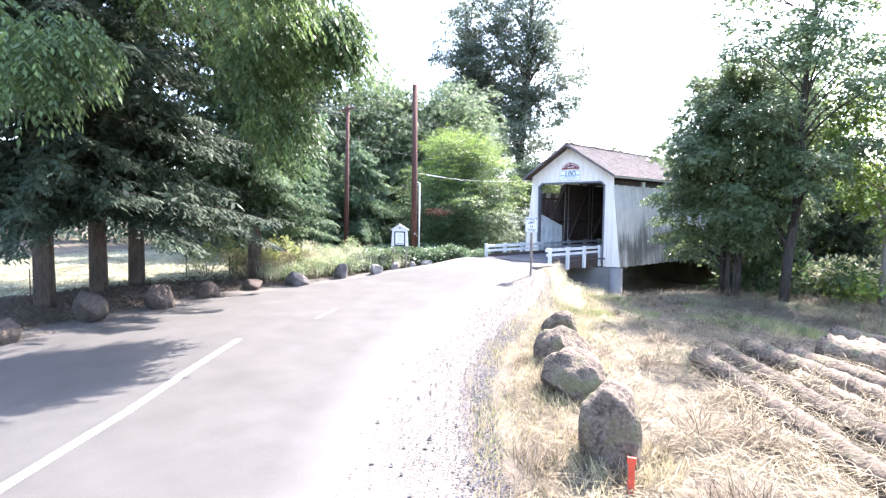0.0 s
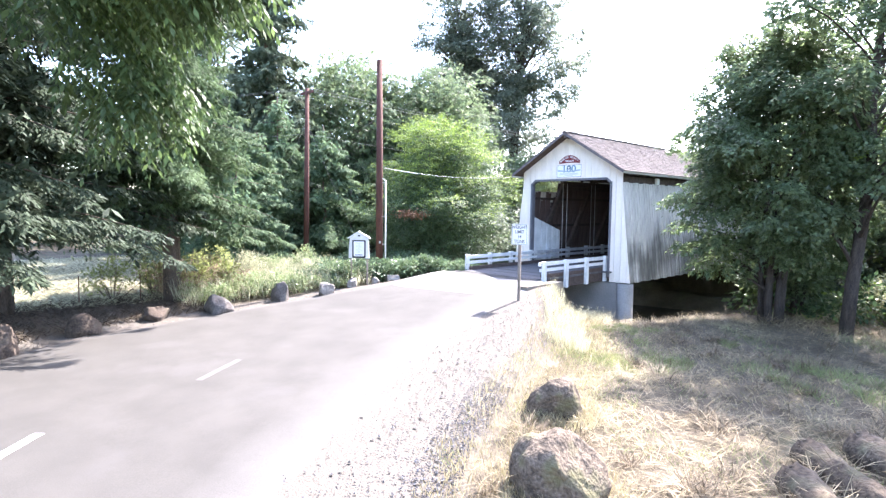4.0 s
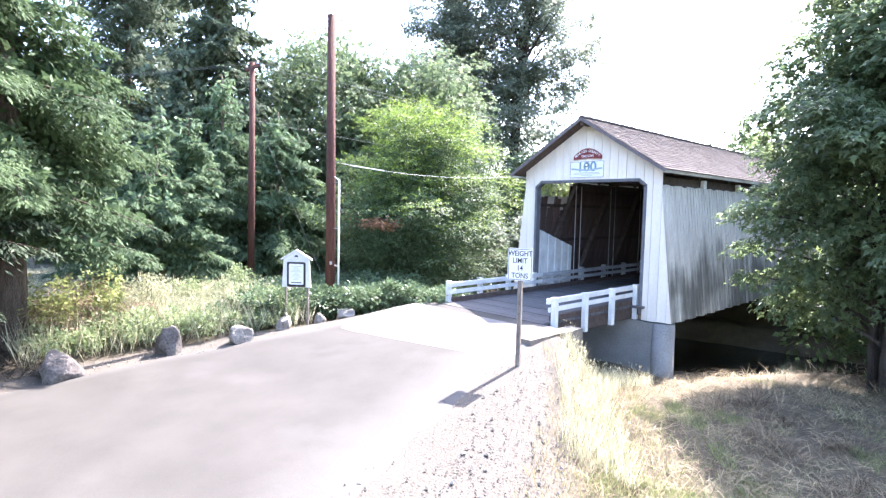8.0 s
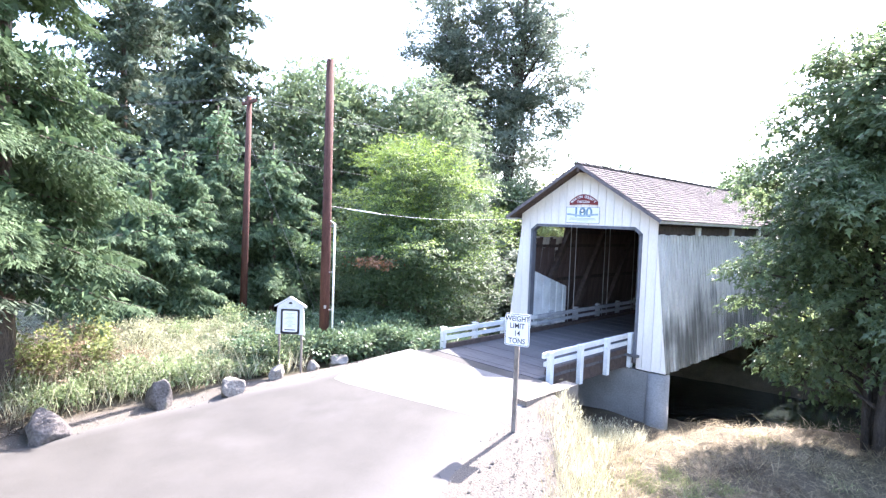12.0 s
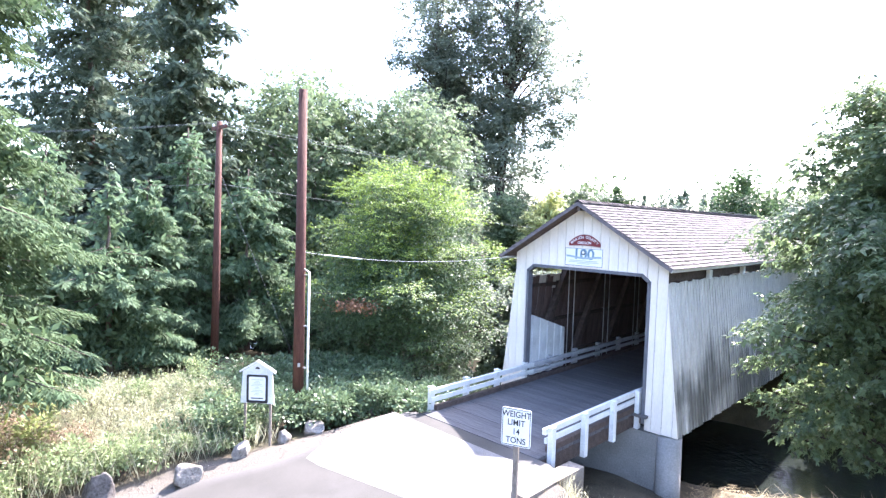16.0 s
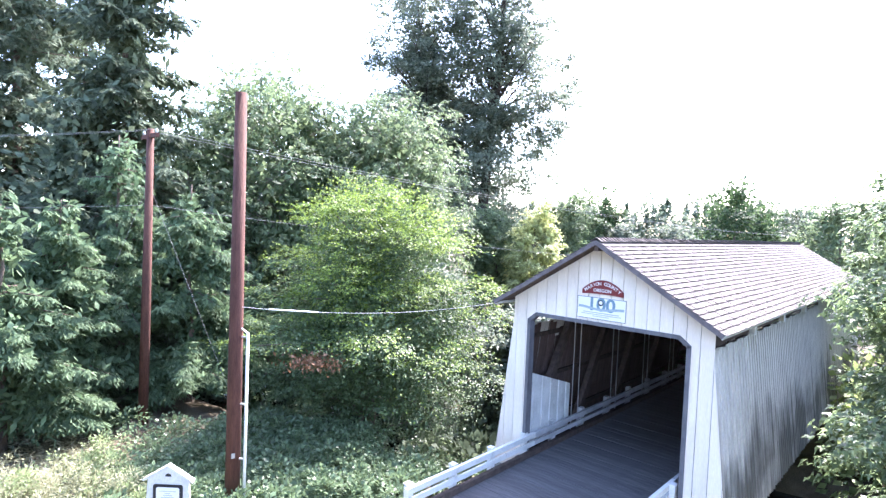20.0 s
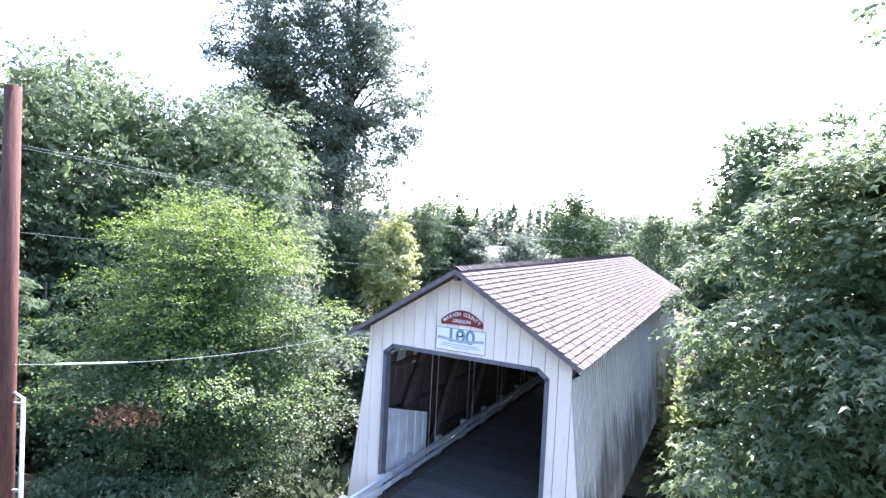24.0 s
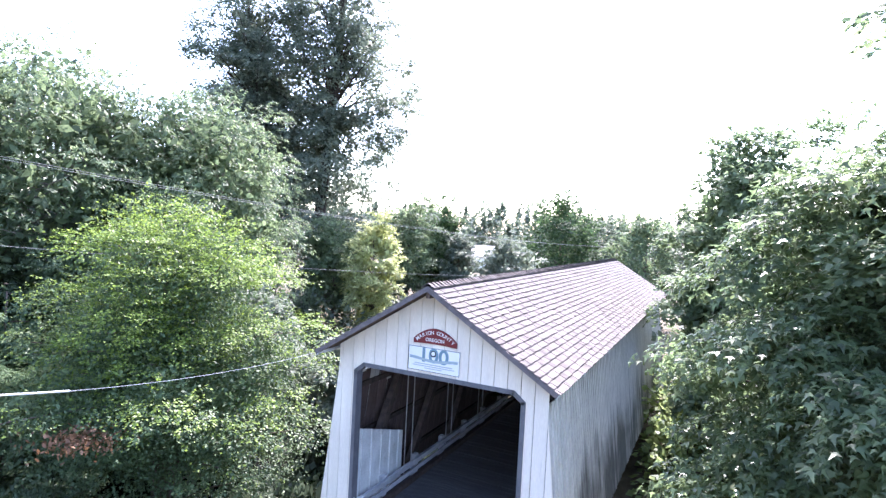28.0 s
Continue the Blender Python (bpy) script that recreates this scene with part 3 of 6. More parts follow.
def opening_trim(parent, y, face):
    d = 0.26
    pts = [(-2.5, -0.3), (-2.5, 4.44), (-2.2, 4.68), (2.2, 4.68), (2.5, 4.44), (2.5, -0.3)]
    for (xa, za), (xb, zb) in zip(pts, pts[1:]):
        w = Vector((xb - xa, 0, zb - za)).normalized()
        inw = Vector((w.z, 0, -w.x)) * 0.11
        A, B = Vector((xa, y - 0.03 * face, za)), Vector((xb, y - 0.03 * face, zb))
        part("opening_trim", Shape().slab([A, B, B + inw, A + inw], (0, d * face, 0)), M_TRIM, parent, "dark grey painted trim")


for nm, y, face in (("front_portal", Y0, 1), ("rear_portal", Y1, -1)):
    po = part(nm, Shape().box((-3.0, y + 0.036 * face, 4.70), (3.0, y + 0.075 * face, 4.86)), M_TIMBER, bridge)
    portal_boards(po, y, face, 0.352)
    opening_trim(po, y, face)

# side walls of upright boards
bw = 0.26
dx = WALL_TOP[0] - WALL_BOT[0]
lean_m = Matrix(((1, 0, dx / (WALL_TOP[1] - WALL_BOT[1]), 0), (0, 1, 0, 0), (0, 0, 1, 0), (0, 0, 0, 1)))     # the walls' batter
wall_h = WALL_TOP[1] - WALL_BOT[1]


def leaning(shape, side, material, name):
    me = shape.mesh(name, material)
    me.transform(Matrix.Diagonal((side, 1, 1, 1)) @ lean_m)
    if side < 0:
        me.flip_normals()
    return me


for nm, s in (("east_wall", 1), ("west_wall", -1)):
    wall = part(nm, Shape().box((min(s * 3.02, s * 2.9), Y0 + (0.05 if s > 0 else 3.65), 4.25), (max(s * 3.02, s * 2.9), Y1 - 0.05, 4.4)), M_TIMBER, bridge)
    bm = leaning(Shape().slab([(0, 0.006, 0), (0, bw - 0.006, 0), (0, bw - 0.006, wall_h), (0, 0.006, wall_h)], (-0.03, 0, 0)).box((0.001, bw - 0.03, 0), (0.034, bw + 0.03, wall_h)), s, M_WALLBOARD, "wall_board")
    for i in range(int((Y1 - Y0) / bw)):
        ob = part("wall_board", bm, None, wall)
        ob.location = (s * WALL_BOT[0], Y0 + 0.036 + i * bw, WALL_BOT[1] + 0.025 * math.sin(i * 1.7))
        if s < 0 and i < 14:
            ob.scale = (1, 1, 0.935)
    for y in (3.5, 7.3, 11.1, 14.9, 18.7, 22.5):
        part("eave_block", Shape().box((s * 3.05 - 0.07, y, 4.41), (s * 3.05 + 0.07, y + 0.26, 4.74)), M_WHITE, wall)

# roof: sheathing, rafters, shingles
ang = math.atan2(RIDGE_Z - EAVE_Z, EAVE_X)
slope = math.hypot(RIDGE_Z - EAVE_Z, EAVE_X)
roof = part("roof", Shape().box((-0.06, Y0 - HANG + 0.05, RIDGE_Z - 0.3), (0.06, Y1 + HANG - 0.05, RIDGE_Z - 0.12)), M_TIMBER, bridge, "weathered grey-brown shingle roof")
for s in (1, -1):
    S = Matrix.Translation((0, 0, RIDGE_Z)) @ Matrix(((s * math.cos(ang), 0, s * math.sin(ang), 0), (0, 1, 0, 0), (-math.sin(ang), 0, math.cos(ang), 0), (0, 0, 0, 1)))
    sh = Shape().slab([S @ Vector(p) for p in ((0.0, Y0 - HANG, -0.05), (slope, Y0 - HANG, -0.05), (slope, Y1 + HANG, -0.05), (0.0, Y1 + HANG, -0.05))], S.to_3x3() @ Vector((0, 0, 0.03)))
    part("sheathing", sh, M_TIMBER, roof)
    for yy in (Y0 - HANG - 0.025, Y1 + HANG - 0.015):
        part("rake_board", Shape().box((0.0, yy + 0.0015 * s, -0.11), (slope + 0.02, yy + 0.04 + 0.0015 * s, 0.004), S), M_RAKE, roof, "brown-grey rake board")
    part("fascia", Shape().box((slope, Y0 - HANG, -0.13), (slope + 0.035, Y1 + HANG, -0.02), S), M_WHITE, roof)
    for i in range(14):
        yy = Y0 + 0.6 + i * 1.9
        part("rafter", Shape().box((0.1, yy, -0.2), (slope, yy + 0.09, -0.055), S), M_TIMBER, roof)
    courses, expo = 21, slope / 20.5
    rest, single_n = Shape(), 0
    for c in range(courses):
        u1 = slope + 0.05 - c * expo
        y = Y0 - HANG - 0.02 - (0.11 if c % 2 else 0)
        k = 0
        while y < Y1 + HANG:
            w = 0.12 + 0.25 * ((c * c * 31 + c * 7919 + k * k * 13 + k * 104729) % 97) / 97
            e = y + w - 0.012
            drop = 0.02 * ((c * 31 + k * 17) % 13) / 13
            lift = 0.032 + 0.02 * ((c * 13 + k * 29) % 11) / 11
            a, b = max(y, Y0 - HANG - 0.02), min(e, Y1 + HANG + 0.02)
            if b - a > 0.04:
                u0 = max(u1 - expo - 0.06, 0.0)
                q = [(u0, a, -0.014), (u1 + drop, a, lift - 0.012), (u1 + drop, b, lift - 0.012), (u0, b, -0.014)]
                up = S.to_3x3() @ Vector((0, 0, 0.014))
                poly = [S @ Vector(p) for p in q]
                if s > 0 and single_n < 300 and y < 3.6 and c < 21:
                    part("shingle", Shape().slab(poly, up), M_SHINGLE, roof)
                    single_n += 1
                else:
                    rest.slab(poly, up)
            y += w
            k += 1
    part("shingles", rest, M_SHINGLES, roof, kind="stuff")
caps = Shape()
for i in range(int((Y1 - Y0 + 2 * HANG) / 0.2)):
    yy = Y0 - HANG + i * 0.2
    for s in (1, -1):
        tilt = 0.02 + 0.02 * ((i * 37) % 7) / 7
        caps.slab([(0, yy, RIDGE_Z + 0.055 + tilt), (s * 0.17, yy, RIDGE_Z - 0.045 + tilt), (s * 0.17, yy + 0.24, RIDGE_Z - 0.06), (0, yy + 0.24, RIDGE_Z + 0.04)], (0, 0, 0.014))
part("ridge_shingles", caps, M_SHINGLES, roof, kind="stuff")

# deck, floor beams, trusses
deck = part("deck", Shape().box((-2.34, -5.6, -0.5), (-2.16, 0.0, -0.09)).box((-2.5, 0.0, -0.34), (-2.2, 26.0, -0.09)).box((1.96, -5.6, -0.5), (2.14, 0.0, -0.09)).box((2.2, 0.0, -0.34), (2.5, 26.0, -0.09)).box((-0.15, -5.6, -0.34), (0.15, 26.0, -0.09)), M_TIMBER, bridge)
pm = Shape().box((-2.62, 0.003, -0.085), (2.62, 0.297, 0.0)).mesh("deck_plank", M_DECK)
pa = Shape().box((-2.36, 0.003, -0.085), (2.16, 0.297, 0.0)).mesh("deck_plank", M_DECK)
for i in range(105):
    part("deck_plank", pa if i < 18 else pm, None, deck).location = (0.02 * math.sin(i * 2.1), -5.6 + i * 0.3, 0.006 * math.sin(i * 1.9))
truss = part("truss", Shape().box((-2.95, 0.1, -0.55), (-2.65, 25.9, -0.15)).box((2.65, 0.1, -0.55), (2.95, 25.9, -0.15)), M_TIMBER, bridge)
for s in (-1, 1):
    part("top_chord", Shape().box((s * 2.78 - 0.14, 0.15 if s > 0 else 3.4, 4.45), (s * 2.78 + 0.14, 25.85, 4.75)), M_TIMBER, truss)
    for i in range(8):
        y0 = 0.4 + i * 3.15
        for a, b in (((y0, -0.2), (y0 + 3.1, 4.5)),):
            d = Vector((0, b[0] - a[0], b[1] - a[1]))
            m = Matrix.Translation((s * (2.78 if b[0] > a[0] else 2.74), *a)) @ Vector((0, 0, 1)).rotation_difference(d).to_matrix().to_4x4()
            part("brace", Shape().box((-0.1, -0.13, 0), (0.1, 0.13, d.length), m), M_TIMBER, truss)
        for dx in (-0.09, 0.09):
            part("tie_rod", Shape().tube([(s * 2.62 + dx * 0.2, y0 + 3.1 + dx * 2.2, -0.2), (s * 2.62 + dx * 0.2, y0 + 3.1 + dx * 2.2, 4.6)], [0.02, 0.02], 6), M_STEEL, truss, "grey steel tie rod")
for i in range(9):
    part("tie_beam", Shape().box((-2.9, 0.35 + i * 3.15, 4.76), (2.9, 0.55 + i * 3.15, 4.98)), M_TIMBER, truss)
    for j, (xa, xb) in enumerate(((-2.7, 2.7),)):
        if i < 8:
            part("sway_brace", Shape().box((-0.06, -0.06, 0), (0.06, 0.06, 6.1), Matrix.Translation((-2.6, 0.5 + i * 3.15, 4.9)) @ Vector((0, 0, 1)).rotation_difference(Vector((5.2, 3.1, 0))).to_matrix().to_4x4()), M_TIMBER, truss)
for s in (-1, 1):
    for i in range(49):
        # West lining raised past the first boards to keep sun off the rails.
        top = 4.38 if s > 0 else 4.62 if i > 5 else 4.08
        if i in (0, 6):
            lining = leaning(Shape().slab([(-0.045, 0.008, 0.1), (-0.045, 0.512, 0.1), (-0.045, 0.512, top - WALL_BOT[1]), (-0.045, 0.008, top - WALL_BOT[1])], (-0.02, 0, 0)), s, M_INNER, "inner_board")
        part("inner_board", lining, None, truss, "bare brown board").location = (s * WALL_BOT[0], 0.1 + i * 0.52, WALL_BOT[1])
# girts behind the side boards
for s in (-1, 1):
    for z in (0.3, 2.0, 3.6):
        part("girt", Shape().box((s * (side_x(z) - 0.11) - 0.06, 0.1, z), (s * (side_x(z) - 0.11) + 0.06, 25.9, z + 0.14)), M_TIMBER, truss)

# white wind boards inside the portal's flank
wind = part("wind_board", Shape().box((-2.66, 0.3, 0.1), (-2.62, 0.36, 2.6)), M_WHITE, bridge)
for i in range(10):
    ya, yb = 0.34 + i * 0.262, 0.34 + (i + 1) * 0.262 - 0.012
    yb -= 0.012
    zt = lambda y: 2.64 - (y - 0.34) / 2.62 * 0.84
    part("board", Shape().slab([(-2.6, ya, 0.12), (-2.6, yb, 0.12), (-2.6, yb, zt(yb)), (-2.6, ya, zt(ya))], (0.03 + 0.03 * (i % 2), 0, 0)), M_WHITE, wind)


def railing(s, ya, yb, post_ys, xo):
    r = part("railing", Shape().box((xo - 0.05, ya - 0.1, 0.56), (xo + 0.05, 0.4, 0.72)), M_WHITE, bridge, "white painted timber guard rail")
    part("lower_rail", Shape().box((xo - 0.035, ya - 0.02, 0.30), (xo + 0.035, 0.4, 0.44)), M_WHITE, r)
    for k in range(6):
        y0, y1 = 0.408 + k * 4.2, min(0.4 + (k + 1) * 4.2, yb)
        part("inner_rail", Shape().box((xo - 0.048, y0, 0.56), (xo + 0.048, y1, 0.715)), M_SHADEPAINT, r, "worn white rail, greyed for the shade inside the bridge")
        part("inner_rail", Shape().box((xo - 0.033, y0, 0.30), (xo + 0.033, y1, 0.435)), M_SHADEPAINT, r, "worn white rail, greyed for the shade inside the bridge")
    part("kerb_beam", Shape().box((xo - 0.1, ya + 0.15, 0.01), (xo + 0.038, yb, 0.17)) if s > 0 else Shape().box((xo - 0.038, ya + 0.15, 0.01), (xo + 0.1, yb, 0.17)), M_TIMBER, r)
    for y in post_ys:
        part("post", Shape().box((xo + s * 0.13 - 0.072, y - 0.09, -0.52), (xo + s * 0.13 + 0.075, y + 0.09, 0.74)).box((xo + s * 0.13 - 0.1, y - 0.1, 0.742), (xo + s * 0.13 + 0.085, y + 0.1, 0.765)), M_WHITE, r)


railing(1, -5.2, 25.5, [-5.1 + 1.7 * i for i in range(4)], 2.12)
railing(-1, -5.2, 25.5, [-5.1 + 1.7 * i for i in range(4)], -2.32)
for s, xo in ((1, 2.12), (-1, -2.32)):
    for i in range(12):
        part("rail_block", Shape().box((xo + s * 0.13 - 0.078, 1.6 + i * 2.0, 0.0), (xo + s * 0.13 + 0.07, 1.82 + i * 2.0, 0.78)), M_SHADEPAINT, bridge)

# concrete abutment and piers
abut = thing("bridge_abutment", (0, 0, 0), "grey concrete abutment and piers under the bridge", "abutment", kind="structure")
part("approach_slab", Shape().box((-2.95, -6.1, -0.5), (3.0, -5.62, -0.1)), M_CONCRETE, abut)
apron = Shape()
APRON = [(y, np.interp(y, [-9.7, -8.4, -6.1], [-2.6, -3.3, -3.1]), np.interp(y, [-9.7, -9.25, -8.7, -8.3, -6.1], [-2.3, 0.2, 3.0, 3.3, 2.74])) for y in np.linspace(-9.65, -6.12, 30)]
apron.add([(a + (b - a) * t, y, float(road_z(y)) + 0.008) for y, a, b in APRON for t in np.linspace(0, 1, 9)], [(i * 9 + j, i * 9 + j + 1, i * 9 + j + 10, i * 9 + j + 9) for i in range(29) for j in range(8)])
part("apron", apron, M_APRON, abut, "pale worn concrete apron before the bridge", smooth=True)
part("wing_kerb", Shape().box((2.75, -7.5, -0.95), (3.2, -5.0, -0.03)), M_OLDCONCRETE, abut, "weathered brown concrete kerb")
part("back_wall", Shape().box((-3.0, -5.62, -3.6), (3.1, -5.2, -0.36)), M_CONCRETE, abut)
part("front_wall", Shape().box((-3.1, 0.0, -4.2), (2.95, 0.5, -0.57)), M_CONCRETE, abut)
for x in (-3.3, 3.3):
    part("pier", Shape().tube([(x, 0.15, -4.3), (x, 0.15, -0.56)], [0.42, 0.38], 20), M_CONCRETE, abut, smooth=True)
    part("pier", Shape().tube([(x, 25.8, -4.3), (x, 25.8, -0.56)], [0.42, 0.38], 20), M_CONCRETE, abut, smooth=True)
part("far_wall", Shape().box((-3.1, 25.6, -4.2), (3.1, 26.6, -0.36)), M_CONCRETE, abut)


# ---- trees ----
def limb(shape, a, b, r0, r1, sag=0.0, n=5, side=7):
    a, b = Vector(a), Vector(b)
    pts, rad = [], []
    for i in range(n):
        t = i / (n - 1)
        p = a.lerp(b, t)
        p.z += sag * math.sin(t * math.pi)
        p += Vector((noise.noise(p * 0.7), noise.noise(p * 0.7 + Vector((5, 0, 0))), 0)) * 0.036 * min((a - b).length, 9.0) * math.sin(t * math.pi)
        pts.append(p)
        rad.append(r0 + (r1 - r0) * t)
    shape.tube(pts, rad, side)


def broadleaf(name, at, height, radius, base, n, size, leaf, bark, label, trunks=1, lean=(0, 0), clumps=26, droop=0.3, trunk_r=0.2, flat=0.6, group="", seed=1, aspect=0.6, per=14, spray=0.6,
              shape="plain", puff=(0.2, 0.32), shell=(0.5, 0.92), spread=0.35, centres=None, narrow=0.3, fill=0.12, young=None, extra=(), core_size=1.0):
    """A tree with trunk, limbs and a crown of single leaves on twigs, gathered in flattened clumps with gaps between."""
    global rng
    rng = np.random.default_rng(seed)
    z0 = float(ground_z(*at[:2])) - 0.1
    t = thing(name, (at[0], at[1], z0), label, "tree", group)
    cz, ch = (base + height) / 2, (height - base) / 2
    wood = Shape()
    if centres is None:
        i = np.arange(clumps)
        uz = 1 - 2 * (i + 0.5) / clumps
        ua = i * 2.39996 + rng.normal(size=clumps) * 0.35
        h = np.sqrt(1 - uz ** 2)
        k = rng.uniform(*shell, clumps) * (1 + 0.12 * np.sin(3 * ua + seed))
        f = (cz + uz * ch * k) / height
        w = np.where(uz < 0, 1.0, 1.0 - narrow * uz)
        C = np.stack([lean[0] * f + np.cos(ua) * h * radius * k * w, lean[1] * f + np.sin(ua) * h * radius * k * w, cz + uz * ch * np.minimum(k * 1.08, 0.97)], -1)
        R = radius * rng.uniform(*puff, clumps)
        if extra:
            C, R = np.vstack([C, np.array(extra)[:, :3]]), np.append(R, np.array(extra)[:, 3])
            clumps += len(extra)
    else:
        C, R = np.array(centres, float)[:, :3], np.array(centres, float)[:, 3]
        clumps = len(C)
    stems, boughs = [], Shape()
    for j in range(trunks):
        off = Vector((0.4 * math.cos(2.4 * j), 0.4 * math.sin(2.4 * j), 0)) * (0 if trunks == 1 else trunk_r * 4)
        tip = Vector((lean[0], lean[1], height)) * (0.86 if trunks == 1 else 0.72) + off * (0 if trunks == 1 else spread * radius)
        stems.append((off, tip))
        limb(wood, off, tip, trunk_r * (1 - 0.1 * j), trunk_r * 0.14, 0, 9, 9)
    for c in C[:90:1 if centres is None else 7]:
        o, tip = stems[int(rng.integers(0, trunks))]
        f = max(0.15, min(0.92, (c[2] - 0.25 * R.max()) / max(tip.z, 1) - 0.10)) if centres is None else 0.95
        limb(boughs, o.lerp(tip, f), c, trunk_r * 0.36 * (1.1 - f), 0.02, 0.25 if centres is None else 1.6, 5, 5)
    part("trunk", wood, bark, t, smooth=True)
    part("branch", boughs, bark, t, smooth=True, kind="stuff")
    m = max(n // per, 1)
    bi = rng.choice(clumps, m, p=R ** 2 / (R ** 2).sum())
    bu = unit(ball(m) + np.array([0, 0, 0.35]))
    bc = C[bi] + bu * (R[bi] * rng.uniform(0.15, 1.0, m) ** 0.45)[:, None] * np.array([1, 1, flat])
    out = unit((bc - np.array([lean[0] * 0.5, lean[1] * 0.5, cz])) * np.array([1, 1, 0.4]))
    axis_ = unit(bu * np.array([1, 1, 0.2]) + out * 0.7 + rng.normal(size=(m, 3)) * 0.3 + np.array([0, 0, -droop * 0.5]))
    cross = unit(np.cross(axis_, np.array([0, 0, 1.0])) + 1e-3)
    length = spray * rng.uniform(0.6, 1.4, m)
    if shape == "pinnate":
        me = quads_mesh("crown", pinnate_leaves(bc, axis_ + np.array([0, 0, -0.35]), rng, size * rng.uniform(0.7, 1.3, m)), leaf)
    else:
        k = rng.integers(0, m, n)
        s_ = rng.random(n)
        lat = rng.normal(size=n) * 0.3 * length[k] * (1.15 - s_)
        at_ = bc[k] + axis_[k] * (s_ * length[k])[:, None] + cross[k] * lat[:, None] + rng.normal(size=(n, 3)) * size * 0.3
        at_[:, 2] -= droop * 0.5 * s_ ** 2 * length[k]
        way = axis_[k] * 0.7 + cross[k] * np.sign(lat)[:, None] * 0.6 + rng.normal(size=(n, 3)) * 0.3 + np.array([0, 0, -droop * 0.6])
        up = np.array([0, 0, 0.9]) + bu[k] * 0.5 + rng.normal(size=(n, 3)) * 0.35
        L = size * rng.uniform(0.6, 1.4, n)
        if shape == "lobed":
            me = quads_mesh("crown", lobed_leaves(at_, way, up, L), leaf, 6)
            nf = int(n * 0.06)
            i = rng.integers(0, clumps, nf)
            core = C[i] * np.array([0.7, 0.7, 0.9]) + np.array([0, 0, cz * 0.1]) + rng.normal(size=(nf, 3)) * R[i][:, None] * 0.5
            Lf = size * rng.uniform(1.0, 1.6, nf)
            part("inner_foliage", quads_mesh("inner_foliage", leaf_quads(core, ball(nf), ball(nf), Lf, Lf * 0.8), leaf), None, t, kind="stuff")
        else:
            nf = int(n * fill)
            i = rng.integers(0, clumps, nf)
            core = C[i] * np.array([0.72, 0.72, 0]) + np.array([0, 0, 1]) * (C[i, 2:] * 0.8 + cz * 0.2) + rng.normal(size=(nf, 3)) * R[i][:, None] * 0.45
            Lf = size * core_size * rng.uniform(0.9, 1.5, nf)
            lq = leaf_quads(at_, way, up, L, L * aspect)
            if young:                   # paler leaves, mostly high and towards +x, to paint the crown's sunlit side
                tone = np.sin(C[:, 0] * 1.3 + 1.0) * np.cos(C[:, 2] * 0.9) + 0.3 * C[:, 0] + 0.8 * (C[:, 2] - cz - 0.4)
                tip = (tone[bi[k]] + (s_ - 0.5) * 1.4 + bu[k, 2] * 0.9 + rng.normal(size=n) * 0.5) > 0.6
                part("sunlit_leaves", quads_mesh("sunlit_leaves", lq[tip], young), None, t, "bright yellow-green leaves painting the tree's sunlit side", kind="stuff")
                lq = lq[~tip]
            q = np.concatenate([lq, leaf_quads(core, ball(nf), ball(nf), Lf, Lf * 0.55)])
            me = quads_mesh("crown", q, leaf)
    part("crown", me, None, t)
    return t


